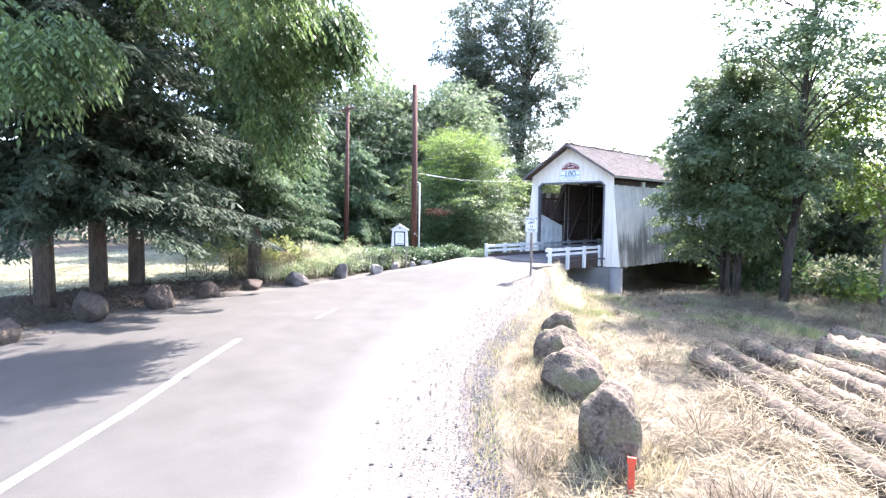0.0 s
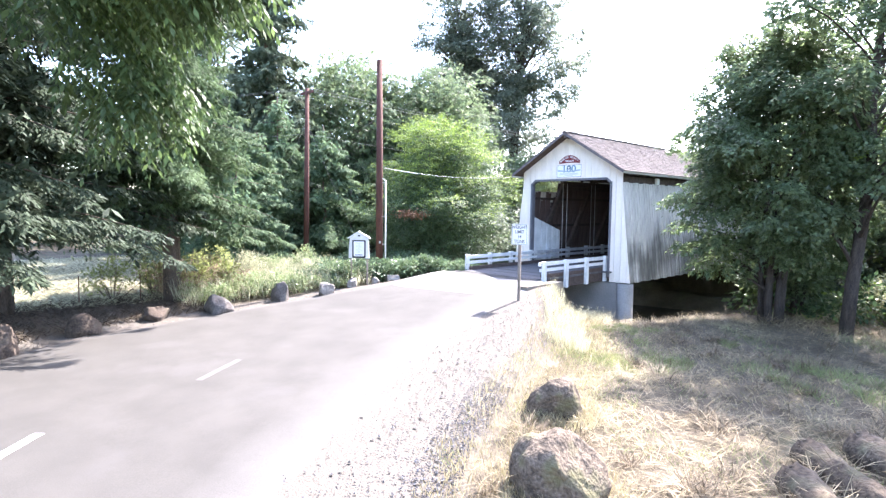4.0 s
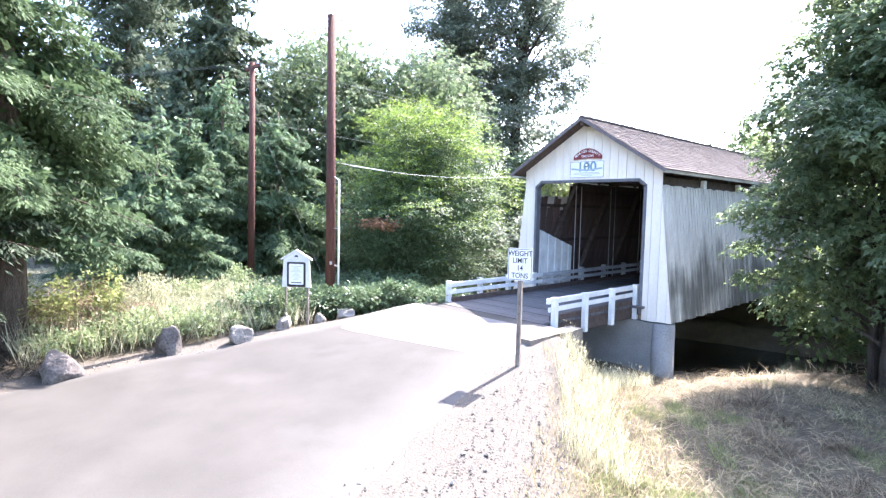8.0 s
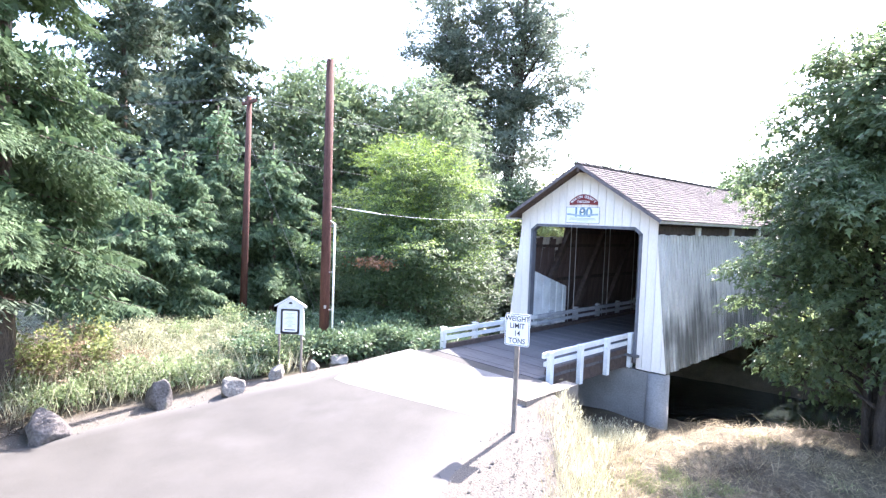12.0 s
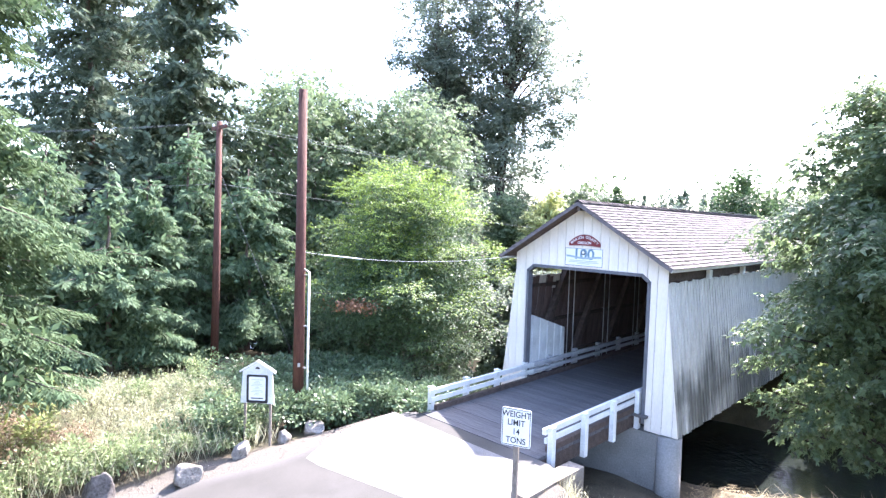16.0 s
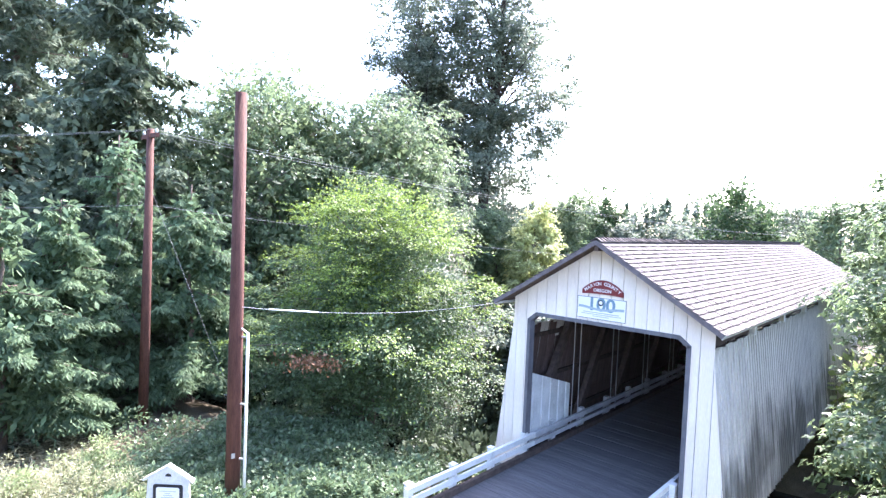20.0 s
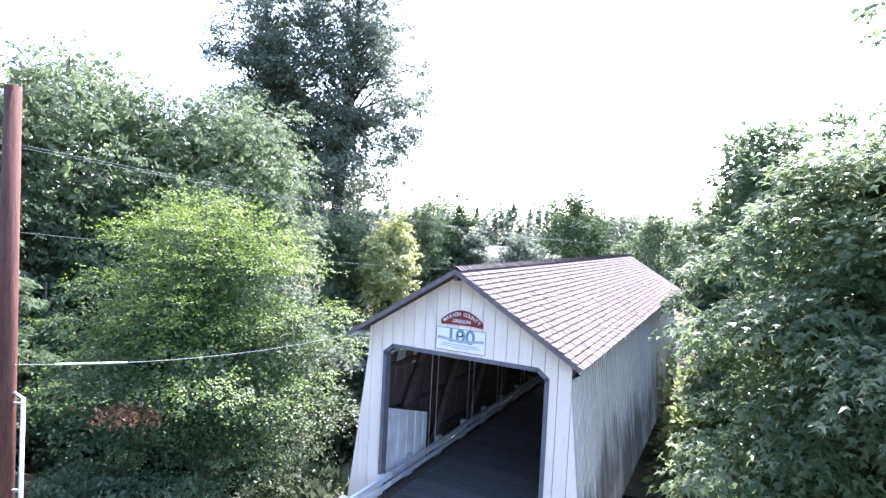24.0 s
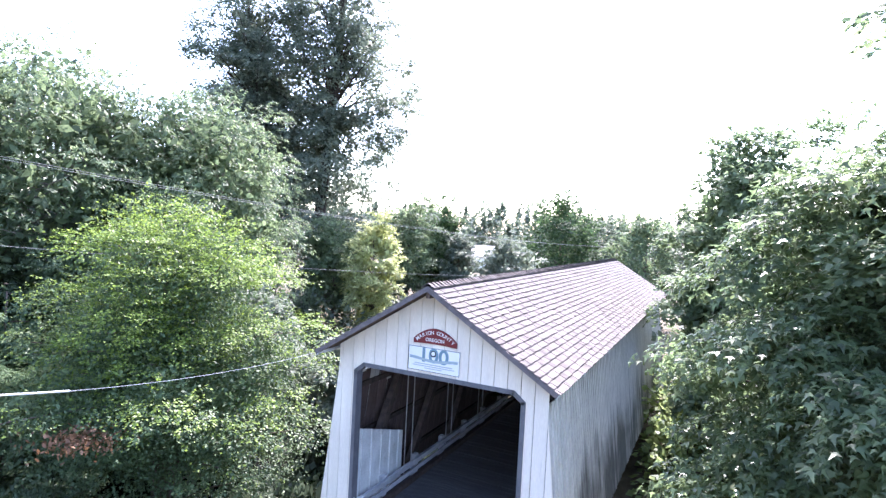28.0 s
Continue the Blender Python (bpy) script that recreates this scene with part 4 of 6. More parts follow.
def conifer(name, at, height, radius, base, n, leaf, bark, label, trunk_r=0.3, group="", seed=1, size=0.2, droop=0.35, power=0.8, per=9, north=1.0, fine=0.4, broad=0.27):
    """A fir: straight trunk and tiers of boughs, each a flat fan of needled twigs with upturned tips."""
    r = np.random.default_rng(seed)
    z0 = float(ground_z(*at[:2])) - 0.1
    t = thing(name, (at[0], at[1], z0), label, "tree", group)
    wood = Shape()
    limb(wood, (0, 0, 0), (0.1, -0.1, height), trunk_r, 0.03, 0, 9, 12)
    nb = int((height - base) * 8.5)
    zb = base + (height - base) * r.random(nb) ** 1.1
    zb = np.round(zb / 0.75) * 0.75 + r.normal(size=nb) * 0.24
    frac = np.clip(1 - (zb - base) / (height - base), 0, 1)
    ln = radius * (0.06 + 0.94 * frac ** power) * r.uniform(0.5, 1.12, nb)
    az = r.uniform(0, 2 * math.pi, nb)
    ln = ln * np.where((np.sin(az) > 0.15) & (frac > 0.5), north, 1.0)
    dr = droop * r.uniform(0.6, 1.4, nb) * (0.35 + 0.8 * frac)
    bend = lambda i, s: zb[i] + ln[i] * (0.10 * s - dr[i] * s ** 1.6 + 0.45 * dr[i] * np.maximum(0, s - 0.6) ** 1.5)
    for i in range(0, nb, 2):
        wood.tube([(math.cos(az[i]) * ln[i] * s, math.sin(az[i]) * ln[i] * s, bend(i, s)) for s in (0, 0.35, 0.7, 0.95)], [0.05 * (0.4 + frac[i]), 0.035, 0.02, 0.008], 4, False)
    part("trunk", wood, bark, t, smooth=True)
    n, size = int(n * fine), size * 0.9 / math.sqrt(fine)
    m = n // per
    b = r.choice(nb, m, p=ln ** 1.6 / (ln ** 1.6).sum())
    s = 0.1 + 0.9 * r.random(m) ** 0.8
    out = np.stack([np.cos(az[b]), np.sin(az[b]), np.zeros(m)], -1)
    sd = np.stack([-out[:, 1], out[:, 0], np.zeros(m)], -1) * np.sign(r.random(m) - 0.5)[:, None]
    foot = out * (s * ln[b])[:, None]
    foot[:, 2] = bend(b, s)
    bl = np.minimum(1.25, 0.46 * ln[b] * (1 - s) + 0.22) * r.uniform(0.55, 1.15, m)
    way = unit(out * 0.8 + sd * 0.7 + np.array([0, 0, -0.36]) + r.normal(size=(m, 3)) * 0.12)
    u = (np.arange(per)[None] + r.random((m, per))) / per
    P = foot[:, None] + way[:, None] * (u * bl[:, None])[..., None] + r.normal(size=(m, per, 3)) * 0.02
    P[..., 2] -= 0.34 * u ** 2 * bl[:, None]
    flip = np.where((np.arange(per) % 2)[None] > 0, 1.0, -1.0) * r.uniform(0.3, 0.9, (m, per))
    cr = unit(np.cross(way, np.array([0, 0, 1.0])))
    W = way[:, None] * 0.9 + cr[:, None] * flip[..., None] + np.array([0, 0, -0.25]) + r.normal(size=(m, per, 3)) * 0.12
    L = size * r.uniform(0.7, 1.25, m * per)
    q = leaf_quads(P.reshape(-1, 3), W.reshape(-1, 3), np.array([0, 0, 1.0]) + r.normal(size=(m * per, 3)) * 0.22, L, L * broad)
    nf = n // 4                         # inner twigs
    i = r.choice(nb, nf, p=ln ** 1.5 / (ln ** 1.5).sum())
    sf = r.uniform(0.05, 0.75, nf)
    core = np.stack([np.cos(az[i]), np.sin(az[i]), np.zeros(nf)], -1) * (sf * ln[i])[:, None] + r.normal(size=(nf, 3)) * 0.22
    core[:, 2] += bend(i, sf) - 0.15
    Lf = r.uniform(1.0, 2.1, nf) * size
    q = np.concatenate([q, leaf_quads(core, r.normal(size=(nf, 3)) + np.array([0, 0, -0.5]), r.normal(size=(nf, 3)), Lf, Lf * 0.4)])
    part("crown", quads_mesh("crown", q, leaf), None, t)
    return t


FIR = "dark green fir with drooping boughs beside the road"
for k, (x, y, h, rad, bs, n) in enumerate(((-4.35, -26.95, 24, 7.0, 4.2, 110000), (-6.5, -24.8, 23, 7.2, 4.1, 105000), (-8.15, -22.95, 25, 7.0, 4.0, 105000), (-8.0, -17.3, 24, 5.1, 3.4, 130000))):
    conifer("fir_tree", (x, y), h, rad, bs, n, L_MIDFIR if k == 3 else L_FIR, M_BARK, FIR, 0.36, "firs along the road", seed=20 + k, size=0.2, droop=0.3, power=0.62, north=0.9 if k == 3 else 1.0, fine=0.8 if k == 3 else 0.55, broad=0.2 if k == 3 else 0.27)
for k, (x, y, h, rad, bs, n) in enumerate(((-33.5, -8.0, 33, 8.0, 1.0, 64000), (-24.8, -4.8, 25, 6.4, 1.0, 66000), (-16.8, -4.6, 9.5, 3.9, 1.2, 34000), (-15.6, -11.2, 8.4, 3.3, 1.6, 30000), (-39, -3, 30, 8.0, 1.0, 36000),
                                                (-19.5, -0.5, 9.0, 3.8, 0.3, 16000), (-26, -1.0, 14, 5.0, 0.5, 16000), (-17.2, -9.2, 8.6, 3.2, 1.6, 28000), (-18.6, -12.8, 10.0, 3.8, 1.4, 30000), (-19.5, -6.6, 11.5, 4.0, 1.2, 30000))):
    young = k not in (0, 1, 4)
    conifer("fir_tree", (x, y), h, rad, bs, n, L_YOUNGFIR if young else L_FARFIR, M_BARK, "bushy young green fir in front of the dark wood" if young else "tall dark green fir in the wood behind the poles", 0.14 if h < 12 else 0.34, "firs in the wood", seed=40 + k, size=0.25 if young else 0.4, power=0.7 if young else 0.55, fine=0.95 if young else 1.0, broad=0.2 if young else 0.27)
rw = np.random.default_rng(34)
WALNUT = []
# Clusters at z 10.6, 13 and 14: unseen high foliage added to cast shade.
for cx, cy, cz, cr, num in ((3.9, -21.6, 8.1, 2.15, 24), (7.7, -23.6, 8.6, 1.7, 10), (-0.6, -21.8, 10.2, 2.3, 12), (4.6, -28.1, 6.2, 1.4, 9), (4.0, -24.8, 10.6, 1.9, 11), (3.0, -25.0, 14.0, 3.3, 12), (-1.0, -24.5, 13.0, 3.0, 10), (3.4, -21.3, 5.3, 0.8, 5), (5.3, -20.9, 8.2, 0.9, 5)):
    for _ in range(num):
        u = rw.normal(size=3)
        u *= rw.uniform(0.5, 1.0) / np.linalg.norm(u)
        WALNUT.append((cx + u[0] * cr - 2.5, cy + u[1] * cr + 34.5, cz + 1.2 + u[2] * cr * 0.85, rw.uniform(0.6, 1.0)))
broadleaf("walnut_tree", (2.5, -34.5), 13, 7, 4, 70000, 0.62, L_WALNUT, M_BARK, "walnut tree with light green hanging leaf sprays over the road", lean=(1.5, 6.5), droop=1.0, seed=3, shape="pinnate", centres=WALNUT, trunk_r=0.34, flat=0.9)
broadleaf("maple_tree", (9.2, 5.9), 9.2, 2.6, 2.4, 22000, 0.158, L_MAPLE, M_DARKBARK, "green maple close to the bridge wall", trunks=3, clumps=44, droop=0.55, trunk_r=0.14, seed=15, per=13, spray=0.45, shape="lobed", flat=0.5, puff=(0.22, 0.32), spread=0.6, narrow=0.4)
broadleaf("maple_tree", (9.6, 0.5), 12.8, 4.2, 1.7, 68000, 0.158, L_MAPLE, M_DARKBARK, "dense dark green maple beside the covered bridge", trunks=7, clumps=84, droop=0.55, trunk_r=0.2, seed=5, per=13, spray=0.45, shape="lobed", flat=0.5, puff=(0.2, 0.3), spread=0.6, narrow=0.48, shell=(0.45, 0.92), extra=((-2.6, -0.4, 2.3, 0.7), (-2.6, 0.6, 3.2, 0.8), (-3.5, -0.1, 4.0, 0.6), (-3.4, -0.3, 5.2, 0.6), (-3.5, -0.3, 3.1, 0.5), (-2.7, 0.3, 7.2, 0.8), (-2.6, -0.5, 8.2, 0.8), (-2.9, -0.1, 9.2, 0.8), (-2.6, -0.2, 9.7, 0.75), (-2.2, -0.3, 10.3, 0.7), (-1.3, -0.3, 11.1, 0.7)))
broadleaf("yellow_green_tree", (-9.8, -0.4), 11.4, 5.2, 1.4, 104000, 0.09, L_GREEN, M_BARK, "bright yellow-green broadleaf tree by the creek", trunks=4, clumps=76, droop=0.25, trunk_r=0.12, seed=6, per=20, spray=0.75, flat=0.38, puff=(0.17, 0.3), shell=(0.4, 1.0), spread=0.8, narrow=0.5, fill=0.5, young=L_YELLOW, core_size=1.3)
r5 = np.random.default_rng(55)
yt = scene.objects["yellow_green_tree"]
pd = np.array([2.05, -3.95, 5.5]) + r5.normal(size=(420, 3)) * np.array([0.5, 0.45, 0.13])
Ld = r5.uniform(0.1, 0.18, 420)
part("dead_spray", quads_mesh("dead_spray", leaf_quads(pd, r5.normal(size=(420, 3)) + np.array([0, 0, -0.6]), r5.normal(size=(420, 3)) + np.array([0, 0, 1.0]), Ld, Ld * 0.5), L_DEAD), None, yt, "withered reddish-brown leaves", kind="stuff")
broadleaf("cottonwood_tree", (12.4, -0.6), 19.5, 4.4, 2.5, 30000, 0.19, L_WILLOW, M_DARKBARK, "tall thin cottonwood with sparse leaves", lean=(0.9, 0.6), clumps=44, trunk_r=0.24, seed=8, shell=(0.35, 1.0), puff=(0.16, 0.26), fill=0, extra=((-3.3, 0.1, 14.1, 0.7), (-2.6, 0.3, 15.1, 0.8), (-3.4, -0.2, 15.2, 0.5), (-2.8, 0.0, 13.3, 0.5)))
broadleaf("willow_tree", (-27, 5.0), 21.6, 9.0, 3.0, 72000, 0.205, L_WILLOW, M_PALEBARK, "broad grey-green willow behind the poles", trunks=4, clumps=150, droop=0.6, trunk_r=0.28, seed=9, aspect=0.42, spray=0.62, per=18, spread=0.8, narrow=0.15, shell=(0.66, 0.93), puff=(0.16, 0.26), fill=0.2, core_size=2.2, flat=0.75)
broadleaf("willow_tree", (-21.8, 10.2), 18.6, 7.2, 1.5, 54000, 0.2, L_WILLOW, M_PALEBARK, "broad grey-green willow behind the yellow-green tree", trunks=3, clumps=120, puff=(0.17, 0.27), droop=0.6, trunk_r=0.24, seed=10, aspect=0.42, spray=0.6, per=18, spread=0.8, narrow=0.15, shell=(0.62, 0.93), fill=0.2, core_size=2.2, flat=0.75)
broadleaf("tall_cottonwood", (-29.8, 30.6), 44, 8.0, 2.0, 78000, 0.29, L_TALL, M_DARKBARK, "very tall dark cottonwood with an open crown", lean=(2.0, 1.6), clumps=170, trunk_r=0.75, seed=11, spray=1.2, shell=(0.3, 1.0), puff=(0.11, 0.19), fill=0.03, core_size=1.5, flat=0.7)
broadleaf("tall_cottonwood", (-32.8, 28.4), 37, 6.4, 3.5, 80000, 0.29, L_TALL, M_DARKBARK, "tall dark cottonwood with a dense crown", lean=(-3.4, -2.4), clumps=170, trunk_r=0.65, seed=12, spray=1.2, shell=(0.15, 1.0), puff=(0.14, 0.24), fill=0.03, core_size=1.5, flat=0.7)

for k, (x, y, h, rad, bs, n, lf, lab) in enumerate((
        (15.6, 3.0, 12.5, 4.0, 3.4, 12000, L_YELLOW, "leafy green tree at the edge of the field"),
        (19.5, 3.5, 13.5, 4.2, 3.4, 10000, L_LOCUST, "light green tree at the edge of the field"),
        (24.5, 2.0, 12.0, 4.4, 3.4, 9000, L_MAPLE, "leafy green tree at the edge of the field"),
        (30.0, 1.0, 14.0, 4.6, 3.4, 9000, L_YELLOW, "leafy green tree at the edge of the field"),
        (9.8, 13.0, 17.6, 3.1, 3.0, 12000, L_WILLOW, "pale grey-green tree behind the maple"),
        (16.5, 12.0, 18.0, 4.5, 3.0, 12000, L_WILLOW, "tall pale tree on the far bank"))):
    broadleaf("bank_tree", (x, y), h, rad, bs, int(n * 1.2), 0.18, lf, M_PALEBARK, lab, clumps=40, trunk_r=0.2, group="trees at the field's edge", seed=60 + k)
for k, (x, y, h, rad, n, lf, lab) in enumerate((
        (-18.5, 24.5, 10.6, 2.6, 8000, L_PALEYELLOW, "small yellow-leaved tree beyond the bridge"),
        (-23.6, 26.2, 10.4, 4.0, 10000, L_WILLOW, "grey-green tree beyond the creek"),
        (-24.3, 39.9, 13.4, 4.6, 11000, L_WILLOW, "grey-green tree beyond the creek"),
        (-22.7, 45.3, 13.2, 3.0, 8000, L_LOCUST, "slim light green tree beyond the creek"),
        (-10.5, 34.0, 9.0, 3.4, 9000, L_TALL, "dark green tree beyond the creek"),
        (-19.4, 42.6, 9.6, 2.3, 8000, L_TALL, "dark green tree beyond the creek"),
        (-11.0, 53.8, 14.8, 6.4, 15000, L_LOCUST, "rounded green tree far beyond the bridge"),
        (-5.4, 60.0, 12.4, 4.0, 8000, L_TALL, "green tree far beyond the bridge"),
        (-0.4, 47.7, 13.0, 4.4, 9000, L_WILLOW, "green tree far beyond the bridge"),
        (-27.0, 50.0, 12.0, 5.0, 9000, L_FAR, "green tree far beyond the bridge"),
        (-38.0, 45.0, 14.0, 6.0, 9000, L_FAR, "green tree far beyond the bridge"),
        (-34.0, 12.0, 15.0, 6.0, 14000, L_FAR, "dense green tree in the wood"),
        (-36.0, 0.0, 16.0, 6.0, 12000, L_FAR, "dense green tree in the wood"),
        (-17.5, 5.0, 9.5, 3.8, 18000, L_WILLOW, "grey-green tree low by the creek"),
        (-13.5, 7.0, 9.0, 3.6, 20000, L_TALL, "dark green shrubby tree by the creek"),
        (-8.0, 8.6, 7.4, 3.0, 16000, L_TALL, "dark green shrubby tree by the creek"),
        (7.4, 16.0, 16.4, 3.4, 20000, L_WILLOW, "tall grey-green tree on the far bank"),
        (11.5, 15.0, 9.5, 3.6, 10000, L_TALL, "dark green tree on the far bank"),
        (9.0, 24.0, 9.0, 3.6, 9000, L_MAPLE, "green tree at the bridge's far end"),
        (7.4, 33.0, 7.0, 2.4, 6000, L_LOCUST, "light green tree at the bridge's far end"),
        (6.0, 48.0, 11.0, 4.6, 8000, L_TALL, "green tree far beyond the bridge"),
        (13.0, 60.0, 14.0, 5.6, 8000, L_FAR, "green tree far beyond the bridge"))):
    broadleaf("far_tree", (x, y), h, rad, 0.6, int(n * 0.95), 0.25, lf, M_BARK, lab, clumps=34, fill=0.3, core_size=1.7, shell=(0.55, 0.95), spray=0.5, trunk_r=0.18, group="trees beyond the creek", seed=80 + k)


def tree_belt(name, pts, label, leaf, size, seed, per):
    """Distant woods: many crowns of leaf bunches in one mesh."""
    r = np.random.default_rng(seed)
    A = []
    for x, y, h, w, cone in pts:
        z0 = float(ground_z(x, y)) - 0.5
        u = unit(r.normal(size=(per, 3)))
        t = r.random(per) ** 0.8
        if cone:
            rad = w * (1 - t) * r.uniform(0.4, 1.05, per)
            p = np.stack([x + np.cos(u[:, 0] * 9) * rad, y + np.sin(u[:, 0] * 9) * rad, z0 + t * h], -1)
        else:
            rad = w * r.uniform(0.6, 1.05, per) * (1 + 0.25 * np.sin(u[:, 0] * 7) * np.cos(u[:, 1] * 6))
            p = np.stack([x + u[:, 0] * rad, y + u[:, 1] * rad, z0 + h * 0.5 + u[:, 2] * h * 0.5 * rad / w], -1)
        L = size * r.uniform(0.6, 1.4, per)
        A.append(leaf_quads(p, u + np.array([0, 0, -0.3]), r.normal(size=(per, 3)) + np.array([0, 0, 1.0]), L, L * 0.7))
    return tagged(new(name, quads_mesh(name, np.concatenate(A), leaf)), label, "woods", kind="stuff")


r9 = np.random.default_rng(99)
belt = []
for i in range(150):
    a = math.radians(-75 + 150 * i / 150 + r9.uniform(-0.6, 0.6))
    d = r9.uniform(122, 195)
    belt.append((-d * math.sin(a), d * math.cos(a), r9.uniform(11, 17), r9.uniform(4.5, 8.5), r9.random() < 0.14))
tree_belt("distant_woods", belt, "distant mixed woods along the horizon", L_FAR, 1.0, 5, 480)
belt = [(-95 + 2.3 * i + r9.uniform(-1, 1), 135 - 0.25 * i + r9.uniform(-8, 8), r9.uniform(10, 16), r9.uniform(2.8, 4.2), True) for i in range(48)]
tree_belt("distant_woods", belt, "dark line of distant conifers on the skyline", L_FAR, 0.8, 15, 520)
belt = []
for i in range(130):
    a = math.radians(75 + 210 * i / 130)
    d = r9.uniform(70, 150)
    belt.append((-d * math.sin(a), d * math.cos(a), r9.uniform(12, 22), r9.uniform(4, 7), r9.random() < 0.5))
tree_belt("distant_woods", belt, "distant mixed woods round the meadow", L_FAR, 1.7, 6, 130)
belt = [(r9.uniform(-62, -38), r9.uniform(-20, 45), r9.uniform(12, 20), r9.uniform(3.5, 6), r9.random() < 0.6) for i in range(34)]
belt += [(r9.uniform(-32, -22), r9.uniform(-8, 4), r9.uniform(9, 15), r9.uniform(3, 4.5), r9.random() < 0.6) for i in range(9)]
tree_belt("wood_behind", belt, "dense dark wood behind the utility poles", L_FARFIR, 0.42, 7, 1800)
belt = [(r9.uniform(-34, -3.8), r9.uniform(15, 42), r9.uniform(2.5, 5), r9.uniform(1.8, 3), False) for i in range(60)]
belt += [(r9.uniform(4.5, 30), r9.uniform(17, 60), r9.uniform(2.5, 6), r9.uniform(1.8, 3), False) for i in range(40)]
belt += [(r9.uniform(-12, -4.2), r9.uniform(2, 15), r9.uniform(1.6, 3.2), r9.uniform(1.3, 2.2), False) for i in range(34)]
tree_belt("bank_thicket", belt, "low green thicket on the far bank", L_FAR, 0.42, 17, 260)
belt = [(r9.uniform(4.6, 13), r9.uniform(12.8, 22), r9.uniform(2.0, 4.4), r9.uniform(1.3, 2.2), False) for i in range(46)]
tree_belt("bank_thicket", belt, "sunlit green thicket across the creek", L_SUNBANK, 0.36, 27, 300)
belt = [(r9.uniform(9, 60), r9.uniform(15, 32), r9.uniform(5, 9), r9.uniform(3, 4.6), False) for i in range(18)]
tree_belt("wood_behind", belt, "dense wood along the creek", L_SUNBANK, 0.3, 8, 1500)


def bush(name, at, w, h, n, size, leaf, label, group="", seed=1, aspect=0.7):
    r = np.random.default_rng(seed)
    z0 = float(ground_z(*at))
    t = thing(name, (at[0], at[1], z0), label, "bush", group)
    stems = Shape()
    m = 12
    C = np.stack([r.normal(size=m) * w * 0.42, r.normal(size=m) * w * 0.42, r.uniform(0.3, 0.85, m) * h], -1)
    for c in C:
        limb(stems, (c[0] * 0.25, c[1] * 0.25, -0.05), c, 0.02, 0.006, 0.05, 4, 4)
    part("stem", stems, M_BARK, t, kind="stuff")
    i = r.integers(0, m, n)
    u = unit(r.normal(size=(n, 3)) + np.array([0, 0, 0.3]))
    p = C[i] + u * np.array([w * 0.36, w * 0.36, h * 0.3]) * r.uniform(0.4, 1.05, n)[:, None]
    p[:, 2] = np.maximum(p[:, 2], 0.02)
    L = size * r.uniform(0.6, 1.4, n)
    part("foliage", quads_mesh("foliage", leaf_quads(p, u + np.array([0, 0, -0.2]), u * 0.5 + r.normal(size=(n, 3)) * 0.4 + np.array([0, 0, 0.9]), L, L * aspect), leaf), None, t)
    return t


rb = np.random.default_rng(31)
for k in range(26):
    x, y = rb.uniform(-12.5, -5.2), rb.uniform(-8.8, -1.5)
    if math.hypot(x + 5.8, y + 8.07) < 0.5:
        continue
    bush("bramble_bush", (x, y), rb.uniform(1.4, 2.2), rb.uniform(0.7, 1.25), 2000, 0.125, L_BRAMBLE, "dark green bramble thicket at the roadside", "brambles by the pole", 100 + k)
for k, (x, y) in enumerate(((-4.3, -7.1), (-4.1, -6.1), (-3.95, -5.1), (-4.2, -4.1), (-4.1, -3.2), (-5.0, -6.4), (-5.2, -7.9), (-5.75, -9.2), (-6.6, -9.6), (-6.0, -10.9), (-7.4, -9.2), (-6.5, -10.4), (-8.4, -9.6))):
    bush("bramble_bush", (x, y), rb.uniform(1.0, 1.4), rb.uniform(0.8, 1.2), 1600, 0.125, L_BRAMBLE, "dark green bramble thicket round the notice board", "brambles by the pole", 300 + k)
for k in range(66):
    x, y = rb.uniform(-11.5, -5.5), rb.uniform(-17.2, -9.5)
    row = rb.random()
    front = x > -7.0
    leaf, lab = (L_LEAFYWEED, "leafy green weeds at the roadside") if front and row < 0.8 else (L_DRYBRUSH, "dry brown brush at the roadside") if y < -14.0 and row < 0.7 else (L_LEAFYWEED, "leafy green weeds at the roadside") if row > 0.8 else (L_WEED, "pale dry weeds and wild flowers at the roadside")
    bush("weed_clump", (x, y), rb.uniform(0.6, 1.1), rb.uniform(0.35, 1.1) + 0.12 * (-5.3 - x), 1100 if leaf is L_LEAFYWEED else 1250, 0.095 if leaf is L_LEAFYWEED else 0.09, leaf, lab, "weeds behind the rocks", 140 + k, 0.55 if leaf is L_LEAFYWEED else 0.3)
for k, (x, y, w, h) in enumerate(((-10.0, -19.1, 1.3, 1.7), (-10.3, -17.4, 1.0, 2.1), (-8.3, -16.3, 0.9, 1.9), (-7.6, -15.2, 0.9, 1.4), (-9.9, -14.6, 0.9, 1.8))):
    bush("roadside_bush", (x, y), w, h, 900, 0.12, L_ROADBUSH, "yellow-green roadside bush with thin stems", "bushes by the fence", 170 + k)
for k in range(26):
    x = rb.uniform(11.5, 38)
    y = rb.uniform(1.6, 5.5)
    bush("bank_shrub", (x, y), rb.uniform(1.8, 2.8), rb.uniform(1.2, 2.6), 950, 0.2, (L_YELLOW, L_LOCUST, L_WEED)[k % 3], "green shrub on the creek bank", "shrubs on the bank", 200 + k)
for k in range(10):
    x, y = rb.uniform(7.6, 14.5), rb.uniform(2.8, 5.0)
    bush("bank_shrub", (x, y), rb.uniform(1.2, 1.8), rb.uniform(0.7, 1.3), 1500, 0.12, (L_YELLOW, L_WEED, L_GREEN)[k % 3], "low sunlit green shrub on the creek bank", "shrubs on the bank", 270 + k)
